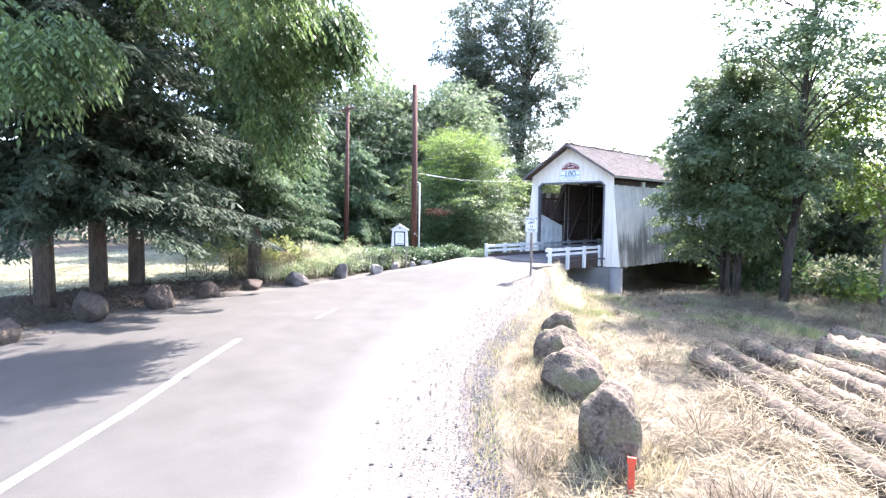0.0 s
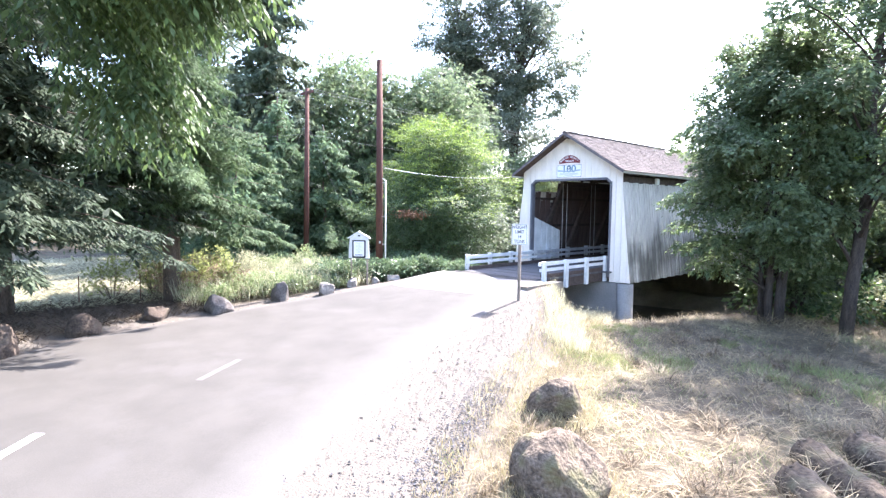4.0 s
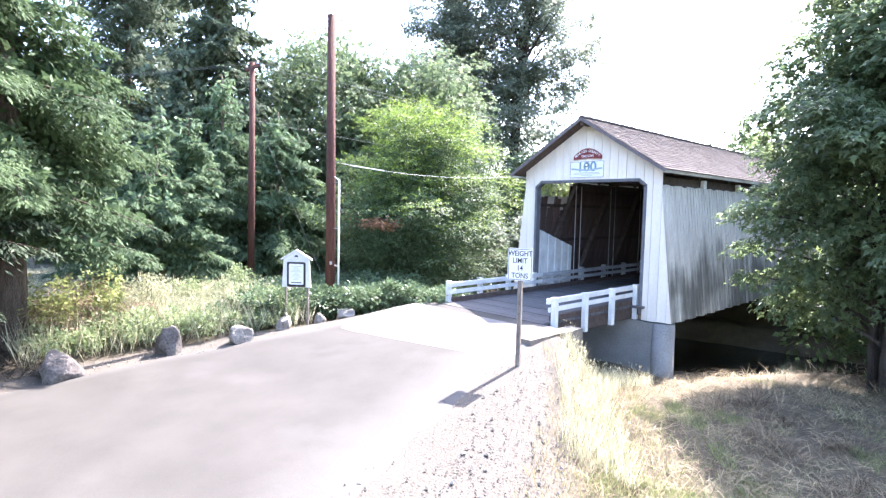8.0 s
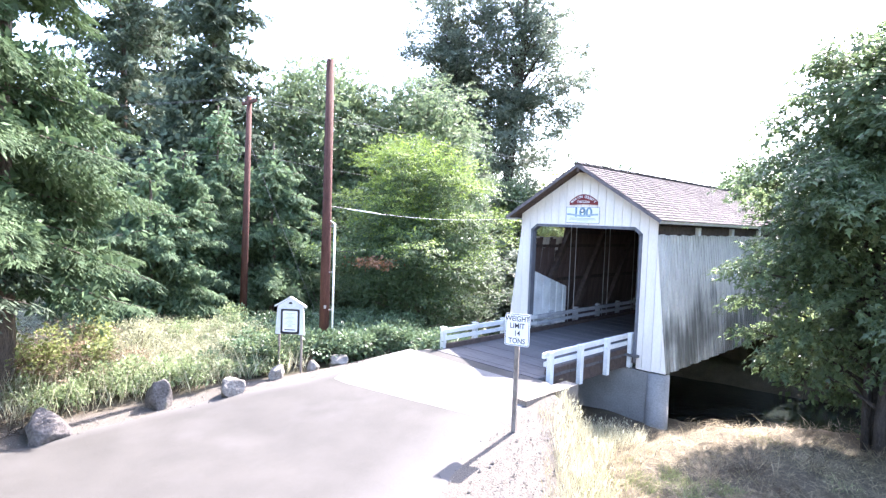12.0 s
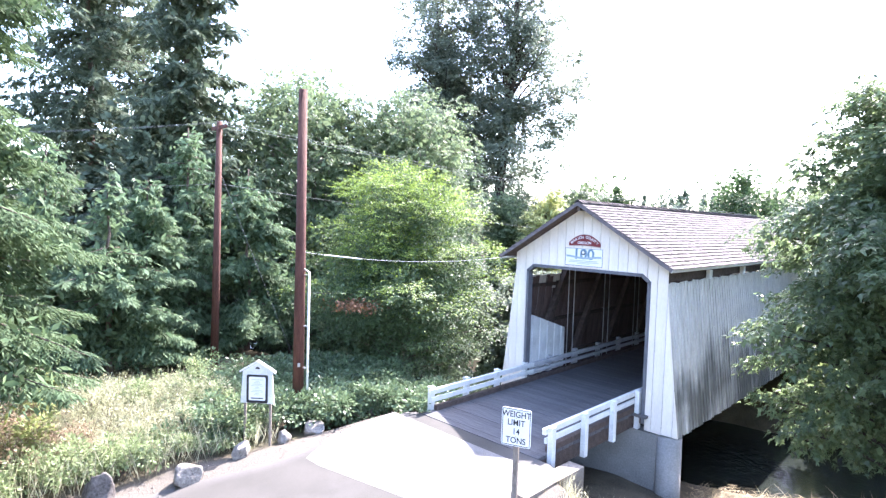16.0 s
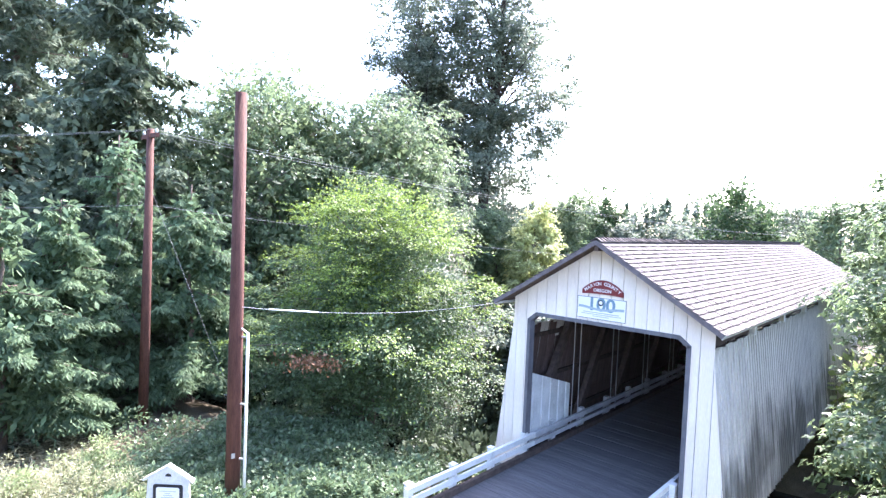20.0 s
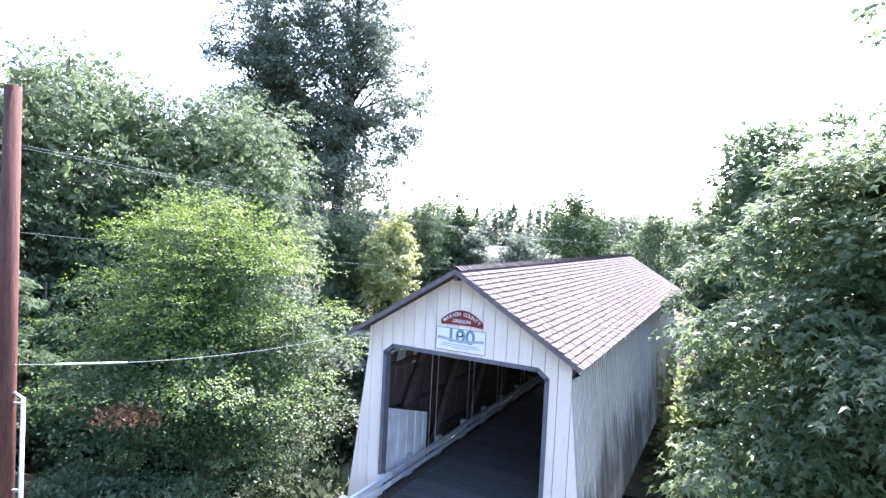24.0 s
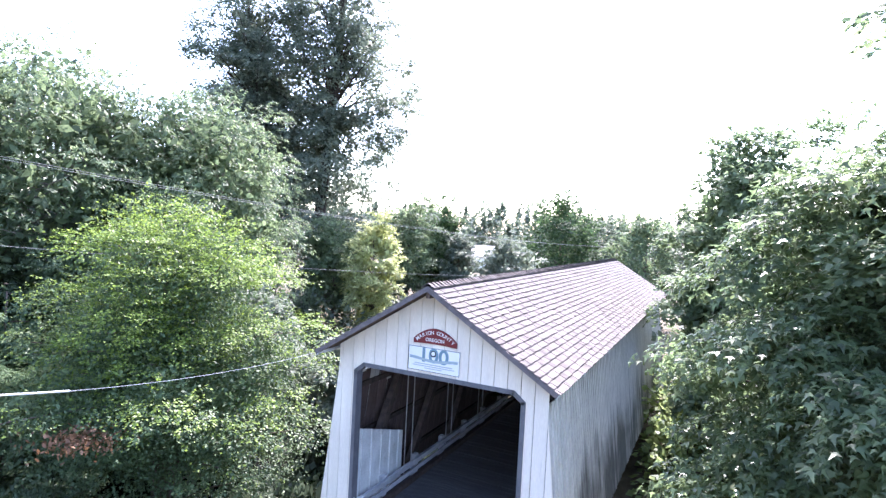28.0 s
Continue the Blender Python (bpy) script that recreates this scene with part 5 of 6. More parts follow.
for k in range(16):
    x, y = rb.uniform(-9, -3.9), rb.uniform(1.0, 5.0)
    bush("bank_shrub", (x, y), rb.uniform(1.6, 2.4), rb.uniform(1.4, 2.4), 2200, 0.12, (L_BRAMBLE, L_WEED, L_WILLOW)[k % 3], "green shrub on the creek bank", "shrubs on the bank", 240 + k)


# ---- grass, straw, gravel ----
def blades(name, xy, height, width, leaf, label, seed, lie=0.25, category="grass"):
    r = np.random.default_rng(seed)
    n = len(xy)
    p = np.column_stack([xy, ground_z(xy[:, 0], xy[:, 1])])
    a = r.uniform(0, 2 * math.pi, n)
    if lie > 0.9:
        a = 2.2 * lumps(p[:, 0], p[:, 1], 0.8, 6.0) + 1.6 * lumps(p[:, 0], p[:, 1], 2.3, 1.0) + r.normal(size=n) * 1.15
    flat = np.stack([np.cos(a), np.sin(a), np.zeros(n)], -1)
    way = flat * (lie * r.uniform(0.3, 1.8, n))[:, None] + np.array([0, 0, 1.0]) * (1 - min(lie, 0.97))
    L = height * r.uniform(0.5, 1.35, n)
    if lie > 0.9:
        p[:, 2] += r.random(n) * 0.05 + 0.24 * np.maximum(0, 1.2 * lumps(p[:, 0], p[:, 1], 1.5, 4.0) + 0.35 * lumps(p[:, 0], p[:, 1], 3.7, 2.0)) * r.random(n) ** 0.6
        way[:, 2] += r.normal(size=n) * 0.24
    return tagged(new(name, quads_mesh(name, leaf_quads(p, way, np.stack([-flat[:, 1], flat[:, 0], 0.3 * np.ones(n)], -1) if lie < 0.9 else np.array([0, 0, 1.0]) + 0 * way, L, width * r.uniform(0.6, 1.4, n)), leaf)), label, category, kind="stuff")


def scatter(n, box, keep, seed):
    r = np.random.default_rng(seed)
    p = np.stack([r.uniform(box[0], box[1], n), r.uniform(box[2], box[3], n)], -1)
    return p[keep(p[:, 0], p[:, 1], r)]


def gravel_x(y):
    return edge_x(y, GR_R)


patch = lambda x, y, s, k: lumps(x, y, s, k) + 0.6 * lumps(x, y, s * 2.7, k + 2)
verge = lambda x, y, r: (x > gravel_x(y) - 0.5) & (x < gravel_x(y) + 2.4) & (patch(x, y, 0.9, 3) > -0.35 - 0.5 * r.random(len(x)))
blades("dry_verge_grass", scatter(52000, (3, 20, -28, -4.2), verge, 1), 0.22, 0.014, L_GRASS, "dry yellow grass along the gravel edge", 11)
tall = lambda x, y, r: (x > gravel_x(y) - 0.1) & (x < gravel_x(y) + 1.5) & (y > -10.5)
blades("tall_dry_grass", scatter(17000, (3, 8, -10.5, -3.0), tall, 2), 0.52, 0.0075, L_CREAM, "tall dry yellow grass beside the abutment", 12, 0.2)
hp = scatter(1500, (3, 8, -10.0, -3.4), tall, 41)
hz = np.column_stack([hp, ground_z(hp[:, 0], hp[:, 1]) + np.random.default_rng(42).uniform(0.35, 0.7, len(hp))])
hr = np.random.default_rng(43)
hl = hr.uniform(0.05, 0.11, len(hz))
tagged(new("seed_heads", quads_mesh("seed_heads", leaf_quads(hz, hr.normal(size=hz.shape) * 0.4 + np.array([0, 0, 1.0]), hr.normal(size=hz.shape), hl, hl * 0.35), L_CREAM)), "pale seed heads on the tall dry grass", "grass", kind="stuff")
fieldz = lambda x, y, r: (x > gravel_x(y) + 0.6) & (x > 3.7) & (y < 5.5)
blades("cut_straw", scatter(135000, (3, 27, -28, 5.5), fieldz, 3), 0.55, 0.0145, L_STRAW, "loose cut straw lying over the field", 13, 0.97, "straw")
blades("stubble", scatter(44000, (5, 27, -28, 1.5), lambda x, y, r: fieldz(x, y, r) & (patch(x, y, 0.5, 5) > 0.0), 4), 0.16, 0.012, L_GRASS, "short dry stubble in the field", 14, 0.5)
blades("green_grass", scatter(40000, (6, 30, -16, 2.5), lambda x, y, r: fieldz(x, y, r) & (patch(x, y, 0.4, 8) > 0.2), 5), 0.18, 0.011, L_GREENGRASS, "patches of green grass in the field", 15, 0.4)
blades("meadow_grass", scatter(80000, (-30, -4, -40, -9), lambda x, y, r: x < np.minimum(edge_x(y, GR_L) - 0.1, -8.2), 6), 0.3, 0.032, L_CREAM, "dry pale meadow grass beyond the fence", 16, 0.75)
blades("leaf_litter", scatter(34000, (-9.5, 3, -33, -16.5), lambda x, y, r: (x < edge_x(y, GR_L) + 0.1) & (x > edge_x(y, GR_L) - 6.5), 9), 0.26, 0.016, L_LITTER, "dry brown grass and litter under the firs", 18, 0.6)
blades("green_grass", scatter(16000, (5.2, 10.5, -11, -5.5), lambda x, y, r: fieldz(x, y, r) & (patch(x, y, 0.8, 4) > 0.05), 45), 0.2, 0.011, L_GREENGRASS, "green grass growing through the straw by the verge", 46, 0.4)
blades("green_tufts", scatter(26000, (10.5, 19, -11, -5.5), lambda x, y, r: (((x - 14.6) / 3.2) ** 2 + ((y + 8.5) / 1.9) ** 2 < 0.25 + r.random(len(x))) & (patch(x, y, 1.6, 2) > 0.1), 10), 0.3, 0.011, L_GREENGRASS, "lush green grass tufts beside the logs", 20, 0.35)
blades("weed_stalks", scatter(4200, (-12, -4.6, -17.5, -9.3), lambda x, y, r: x < edge_x(y, GR_L) - 0.3, 7), 1.0, 0.014, L_CREAM, "tall dry weed stalks behind the rocks", 17, 0.22)

rg = np.random.default_rng(77)


def stones(name, xy, lo, hi, material, label, seed, lift=0.0):
    r = np.random.default_rng(seed)
    n = len(xy)
    z = np.maximum(ground_z(xy[:, 0], xy[:, 1]), road_z(xy[:, 1]) - 0.6) + lift
    s = r.uniform(lo, hi, n)[:, None]
    c = np.column_stack([xy, z])
    k = np.array([(1, 0, 0), (0, 1, 0), (-1, 0, 0), (0, -1, 0), (0, 0, 0.75), (0, 0, -0.5)])
    V = c[:, None] + k[None] * s[:, None] * r.uniform(0.6, 1.3, (n, 6, 1))
    F = np.array([(0, 1, 4), (1, 2, 4), (2, 3, 4), (3, 0, 4)])
    me = bpy.data.meshes.new(name)
    me.from_pydata(V.reshape(-1, 3).tolist(), [], (F[None] + 6 * np.arange(n)[:, None, None]).reshape(-1, 3).tolist())
    me.materials.append(material)
    return tagged(new(name, me), label, "gravel", kind="stuff")


M_STONES = mat("loose_stones", (0.085, 0.078, 0.068), (0.21, 0.19, 0.168), 6, 30, 0.9, 0.3, island=0.6)
M_GREYSTONES = mat("grey_stones", (0.03, 0.029, 0.03), (0.13, 0.127, 0.13), 6, 30, 0.9, 0.3, island=0.6)
shoulder = lambda x, y, r: (x > edge_x(y, RIGHT) + 0.9 - 1.6 * r.random(len(x)) ** 2.5) & (x < gravel_x(y) + 0.25)
stones("loose_gravel", scatter(62000, (3, 20, -29, -6), shoulder, 21), 0.006, 0.026, M_STONES, "loose grey gravel on the shoulder", 22, 0.035)
stones("loose_gravel", scatter(120000, (3, 21, -29, -15), lambda x, y, r: (x > gravel_x(y) - 0.9 * r.random(len(x)) ** 0.6) & (x < gravel_x(y) + 0.3 * r.random(len(x))), 27), 0.01, 0.028, M_GREYSTONES, "loose blue-grey gravel beside the dry grass", 28, 0.035)
stones("coarse_gravel", scatter(2600, (3, 20, -29, -6), shoulder, 25), 0.025, 0.055, M_STONES, "scattered larger stones on the shoulder", 26, 0.03)
stones("loose_gravel", scatter(7000, (-8, 6, -31, -6), lambda x, y, r: (x < edge_x(y, LEFT) + 0.4) & (x > edge_x(y, GR_L) - 0.3), 23), 0.008, 0.035, M_STONES, "loose gravel and leaf litter along the road edge", 24, 0.03)


# ---- rocks and logs ----
def boulder(at, size, material, label, seed, group, cuts=9, turn=0.0, sink=0.15):
    r = random.Random(seed)
    bmx = bmesh.new()
    bmesh.ops.create_icosphere(bmx, subdivisions=5 if group == "boulders along the gravel" else 4, radius=1.0)
    planes = []
    for _ in range(cuts):
        n = Vector((r.gauss(0, 1), r.gauss(0, 1), r.gauss(0, 0.8))).normalized()
        planes.append((n, r.uniform(0.56, 0.88)))
    for v in bmx.verts:
        p = v.co.copy()
        for n, d in planes:
            k = p.dot(n) - d
            if k > 0:
                p -= n * k * 0.93
        q = p * 1.9 + Vector((seed, seed * 0.7, 0))
        p *= 1 + 0.12 * noise.noise(q) + 0.05 * noise.noise(q * 2.7) + 0.035 * abs(noise.noise(q * 5)) + 0.02 * noise.noise(q * 11)
        v.co = Vector((p.x * size[0] / 2, p.y * size[1] / 2, p.z * size[2] / 2 * 1.1))
    me = bpy.data.meshes.new("boulder")
    bmx.to_mesh(me)
    bmx.free()
    me.materials.append(material)
    me.polygons.foreach_set("use_smooth", [True] * len(me.polygons))
    z = float(ground_z(*at)) + size[2] / 2 - sink
    return single("boulder", me, None, label, "rock", (at[0], at[1], z), group, smooth=True, turn=turn)


for k, (x, y, sx, sy, sz, tn) in enumerate(((15.9, -22.28, 1.0, 1.3, 1.55, 20), (13.8, -20.15, 1.55, 1.35, 1.25, -30), (12.1, -18.1, 1.5, 1.25, 1.25, 10), (10.25, -15.5, 1.35, 1.05, 1.1, 30))):
    boulder((x, y), (sx, sy, sz), M_ROCK, ("brown mossy boulder standing in dry grass", "rounded brown boulder in dry grass", "mossy boulder in dry grass", "dark pointed boulder in dry grass")[k], (3, 4, 15, 6)[k], "boulders along the gravel", (5, 4, 5, 10)[k], tn, 0.32)
for k, (x, y, sx, sy, sz, pale, lab) in enumerate((
        (0.3, -28.6, 1.1, 0.9, 0.75, 0, "dark boulder in the shade at the road edge"), (-1.3, -26.1, 1.2, 0.9, 1.05, 0, "brown boulder at the road edge under firs"),
        (-2.5, -23.6, 1.3, 0.9, 0.85, 0, "brown boulder in the shade at the road edge"), (-3.8, -21.2, 1.2, 0.8, 0.7, 0, "dark boulder in the shade at the road edge"),
        (-4.6, -18.9, 1.2, 0.8, 0.6, 0, "low dark boulder at the road edge"), (-4.4, -16.8, 1.9, 1.15, 0.95, 2, "low dark boulder at the road edge"),
        (-4.5, -14.2, 0.85, 0.75, 1.1, 2, "upright grey boulder among weeds"), (-3.95, -12.35, 0.85, 0.7, 0.65, 1, "pale rounded boulder at the road edge"),
        (-4.25, -10.75, 0.6, 0.5, 0.62, 1, "pale squared boulder below the notice board"), (-4.45, -9.3, 0.9, 0.55, 0.5, 1, "low pale boulder at the road edge"),
        (-4.4, -8.3, 1.0, 0.65, 0.62, 1, "pale flat-topped boulder at the road edge"))):
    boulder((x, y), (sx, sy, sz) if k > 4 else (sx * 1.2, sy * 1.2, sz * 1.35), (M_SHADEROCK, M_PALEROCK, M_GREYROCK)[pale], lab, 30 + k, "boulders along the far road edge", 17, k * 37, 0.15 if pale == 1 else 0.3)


def log(a, b, r, seed):
    a, b = Vector(a), Vector(b)
    a.z, b.z = float(ground_z(a.x, a.y)) + r * 0.62, float(ground_z(b.x, b.y)) + r * 0.5
    n = 36
    pts = [a.lerp(b, i / (n - 1)) + Vector((0.04 * noise.noise(Vector((i * 0.6, seed, 0))), 0, 0.04 * noise.noise(Vector((i * 0.6, 0, seed))))) for i in range(n)]
    t = thing("log", a, "weathered cut log lying in the straw", "log", "logs in the field")
    loc = [p - a for p in pts]
    part("bark", Shape().tube(loc, [r * (1 - 0.0045 * i + 0.05 * noise.noise(Vector((i * 0.9, seed, 3)))) for i in range(n)], 18, False, 0.3), M_LOGBARK, t, smooth=True)
    d = (b - a).normalized()
    for p, s, k in ((loc[0], -1, 0), (loc[-1], 1, n - 1)):
        part("cut_end", Shape().tube([p + d * s * -0.02, p + d * s * 0.012], [r * (0.95 - 0.0045 * k)] * 2, 18), M_SHADELOGEND, t)


for k, (a, b, r) in enumerate((((14.45, -15.3), (20.2, -21.3), 0.2), ((14.3, -13.9), (20.6, -20.0), 0.2), ((14.9, -12.9), (21.3, -18.6), 0.22), ((16.0, -13.3), (22.2, -17.4), 0.2),
                               ((16.55, -12.0), (22.5, -15.2), 0.3), ((17.25, -11.9), (23.2, -14.0), 0.33), ((16.1, -8.9), (22.8, -11.6), 0.24), ((16.6, -14.9), (21.5, -19.6), 0.14))):
    log((*a, 0), (*b, 0), r * 1.4, k * 3.3)

rs = np.random.default_rng(61)
heap = []
for a, b in (((14.45, -15.3), (20.2, -21.3)), ((15.8, -17.6), (19.4, -21.6)), ((14.3, -13.9), (20.6, -20.0)), ((16.0, -13.3), (22.2, -17.4)), ((16.7, -11.7), (22.5, -15.6)), ((16.6, -14.9), (21.5, -19.6))):
    for _ in range(9):
        f = rs.random()
        c = np.array(a) * (1 - f) + np.array(b) * f
        k = int(rs.integers(60, 240))
        q = c + rs.normal(size=(k, 2)) * rs.uniform(0.15, 0.5)
        heap.append(np.column_stack([q, ground_z(q[:, 0], q[:, 1]) + 0.34 * rs.random(k) ** 0.7]))
heap = np.concatenate(heap)
hw = rs.normal(size=heap.shape) * np.array([1, 1, 0.35])
tagged(new("straw_heap", quads_mesh("straw_heap", leaf_quads(heap, hw, np.array([0, 0, 1.0]) + rs.normal(size=heap.shape) * 0.3, rs.uniform(0.25, 0.8, len(heap)), rs.uniform(0.008, 0.016, len(heap))), L_STRAW)), "tangled dry straw caught among the logs", "straw", kind="stuff")

rm = np.random.default_rng(71)
cx = scatter(420, (7, 26, -24, 3), lambda x, y, r: fieldz(x, y, r) & (patch(x, y, 0.6, 7) > 0.05), 72)
ci = rm.integers(0, len(cx), len(cx) * 150)
ca = rm.uniform(0, 2 * math.pi, len(ci))
big = rm.uniform(0.5, 1.3, len(cx))[ci]
cr = np.stack([np.cos(ca), np.sin(ca)], -1) * (rm.random(len(ci)) ** 0.7 * 0.3 * big)[:, None]
cp = cx[ci] + cr
cz_ = ground_z(cp[:, 0], cp[:, 1]) + rm.random(len(ci)) * 0.16 * big
cw = np.column_stack([cr * 2.2 + rm.normal(size=cr.shape) * 0.35, rm.uniform(0.0, 0.55, len(ci))])
tagged(new("straw_tussocks", quads_mesh("straw_tussocks", leaf_quads(np.column_stack([cp, cz_]), cw, np.array([0, 0, 1.0]) + rm.normal(size=cw.shape) * 0.3, rm.uniform(0.25, 0.6, len(ci)) * big, rm.uniform(0.008, 0.014, len(ci))), L_TUSSOCK)), "brown tangled tussocks of mown grass in the field", "grass", kind="stuff")

rt = np.random.default_rng(19)
ring = []
for x, y, w in ((16.05, -22.2, 0.62), (13.95, -20.05, 0.78), (12.2, -18.0, 0.75), (10.3, -15.4, 0.6)):
    a = rt.uniform(0, 2 * math.pi, 900)
    d = w * rt.uniform(0.7, 1.5, 900)
    ring.append(np.stack([x + np.cos(a) * d, y + np.sin(a) * d], -1))
blades("grass_tufts", np.concatenate(ring), 0.26, 0.013, L_GRASS, "dry grass grown up round the boulders", 33, 0.3)
blades("green_verge_grass", scatter(26000, (3, 20, -28, -9), lambda x, y, r: (x > gravel_x(y) - 0.3) & (x < gravel_x(y) + 1.6) & (patch(x, y, 0.7, 9) > 0.25), 34), 0.18, 0.013, L_GREENGRASS, "green grass among the dry verge", 35, 0.45)

# ---- red stake ----
stake = thing("marker_stake", (16.6, -22.95, float(ground_z(16.6, -22.95))), "short red painted marker stake in dry grass", "stake", turn=25)
part("stake", Shape().box((-0.045, -0.012, -0.2), (0.045, 0.012, 0.48)), M_STAKE, stake)
part("cap", Shape().box((-0.06, -0.022, 0.44), (0.06, 0.022, 0.53)), M_STAKE, stake)

# ---- utility poles and wires ----
gz = float(ground_z(-5.8, -8.07))
pole = thing("utility_pole", (-5.8, -8.07, gz), "reddish-brown wooden utility pole among brambles", "utility pole")
part("shaft", Shape().tube([(0, 0, -0.2), (0, 0, 5), (-0.02, 0, 10.35 - gz)], [0.19, 0.17, 0.14], 18), M_POLE, pole, smooth=True)
part("conduit", Shape().tube([(0.3, 0.16, -0.1), (0.3, 0.16, 4.4 - gz), (0.12, 0.07, 4.5 - gz)], [0.04] * 3, 10), M_WHITE, pole, "white conduit pipe on stand-off brackets", smooth=True)
for z in (1.2, 2.6, 4.3):
    part("bracket", Shape().box((0.05, -0.02, z - gz - 0.02), (0.34, 0.02, z - gz + 0.02), Matrix.Rotation(0.49, 4, "Z")), M_STEEL, pole)
part("tag", Shape().box((0.15, -0.13, 2.0), (0.19, -0.05, 2.12)), M_STEEL, pole)
g2 = float(ground_z(-14.9, -7.1))
pole2 = thing("utility_pole", (-14.9, -7.1, g2), "brown wooden utility pole with a short crossarm before firs", "utility pole")
part("shaft", Shape().tube([(0, 0, -0.2), (0.15, 0, 5), (0.3, 0, 10.4 - g2)], [0.18, 0.16, 0.12], 14), M_POLE, pole2, smooth=True)
part("crossarm", Shape().box((-0.45, -0.06, 10.05 - g2), (1.0, 0.06, 10.2 - g2)), M_POLE, pole2)
for x in (-0.35, 0.3, 0.9):
    part("insulator", Shape().tube([(x, 0, 10.2 - g2), (x, 0, 10.28 - g2), (x, 0, 10.36 - g2)], [0.03, 0.06, 0.035], 8), M_GREYBAR, pole2)
far_pole = thing("utility_pole", (1.5, 74, float(ground_z(1.5, 74))), "distant wooden utility pole beyond the bridge", "utility pole")
part("shaft", Shape().tube([(0, 0, -0.2), (0, 0, 9.6)], [0.2, 0.15], 10), M_POLE, far_pole)
part("crossarm", Shape().box((-1.1, -0.06, 8.6), (1.1, 0.06, 8.75)), M_POLE, far_pole)


def wire(name, a, b, sag, r, material, label, sleeve=None):
    pts = [Vector(a).lerp(Vector(b), i / 24) - Vector((0, 0, sag * 4 * (i / 24) * (1 - i / 24))) for i in range(25)]
    t = thing(name, (0, 0, 0), label, "wire", "overhead wires")
    part("cable", Shape().tube(pts, [r] * 25, 5), material, t)
    if sleeve:
        part("sleeve", Shape().tube([pts[sleeve[0]], pts[sleeve[1]]], [0.02, 0.02], 8), M_WHITE, t, "white plastic sleeve")


wire("service_wire", (-5.66, -8.0, 5.05), (-3.5, -0.45, 4.85), 0.24, 0.005, M_STEEL, "sagging service wire from pole to bridge eave", (2, 6))
for dz, dx in ((10.36, -0.05), (10.36, 0.6), (7.6, 0.25)):
    wire("overhead_wire", (-14.9 + dx, -7.1, dz), (1.5 + dx * 2, 74, dz - 2), 1.6, 0.0065, M_CABLE, "thin overhead wire running across the creek")
    wire("overhead_wire", (-14.9 + dx, -7.1, dz), (-48, -30, dz + 0.6), 0.8, 0.0065, M_CABLE, "thin overhead wire running into the firs")


for a, b in (((-14.9, -7.1, 8.6), (-11.2, -4.6, -1.2)), ((-14.9, -7.1, 8.2), (-18.6, -9.4, -1.2))):
    wire("guy_wire", a, b, 0.05, 0.006, M_CABLE, "thin steel guy wire staying the far pole")

# ---- writing ----
def letters(text, size, m, material, parent, name="lettering", bold=0.009):
    cu = bpy.data.curves.new(name, "FONT")
    cu.body, cu.size, cu.align_x, cu.align_y, cu.extrude, cu.offset = text, size, "CENTER", "CENTER", 0.002, size * bold
    tmp = bpy.data.objects.new(name, cu)
    me = bpy.data.meshes.new_from_object(tmp)
    bpy.data.objects.remove(tmp)
    me.materials.clear()
    me.materials.append(material)
    me.transform(m)
    return part(name, me, None, parent)


FRONT = Matrix.Rotation(radians(90), 4, "X")


def rounded(w, h, r, y, n=5):
    pts = []
    for cx, cz, a0 in ((w / 2 - r, h / 2 - r, 0), (-w / 2 + r, h / 2 - r, 90), (-w / 2 + r, -h / 2 + r, 180), (w / 2 - r, -h / 2 + r, 270)):
        for i in range(n):
            a = radians(a0 + 90 * i / (n - 1))
            pts.append((cx + r * math.cos(a), y, cz + r * math.sin(a)))
    return pts


sign = thing("weight_sign", (3.80, -8.77, -0.34), "white weight limit road sign on a weathered wooden post", "sign", turn=21)
part("post", Shape().box((-0.05, -0.05, -0.3), (0.05, 0.05, 2.82)), M_PALEBARK, sign, "grey wooden post")
plate = part("plate", Shape().slab([Vector(p) + Vector((0, 0, 2.47)) for p in rounded(0.61, 0.77, 0.05, -0.07)], (0, 0.012, 0)), M_SIGN, sign, "white metal plate with black lettering")
for z0, z1, x0, x1 in ((2.10, 2.112, -0.27, 0.27), (2.828, 2.84, -0.27, 0.27), (2.11, 2.83, -0.288, -0.276), (2.11, 2.83, 0.276, 0.288)):
    part("border", Shape().box((x0, -0.074, z0), (x1, -0.0705, z1)), M_BLACK, plate)
for body, z in (("WEIGHT", 2.73), ("LIMIT", 2.56), ("14", 2.38), ("TONS", 2.2)):
    letters(body, 0.175, Matrix.Translation((0, -0.0735, z)) @ FRONT @ Matrix.Diagonal((0.88, 1, 1, 1)), M_BLACK, plate)
for z in (2.66, 2.28):
    part("bolt", Shape().tube([(0, -0.085, z), (0, -0.07, z)], [0.012, 0.014], 8), M_STEEL, plate)

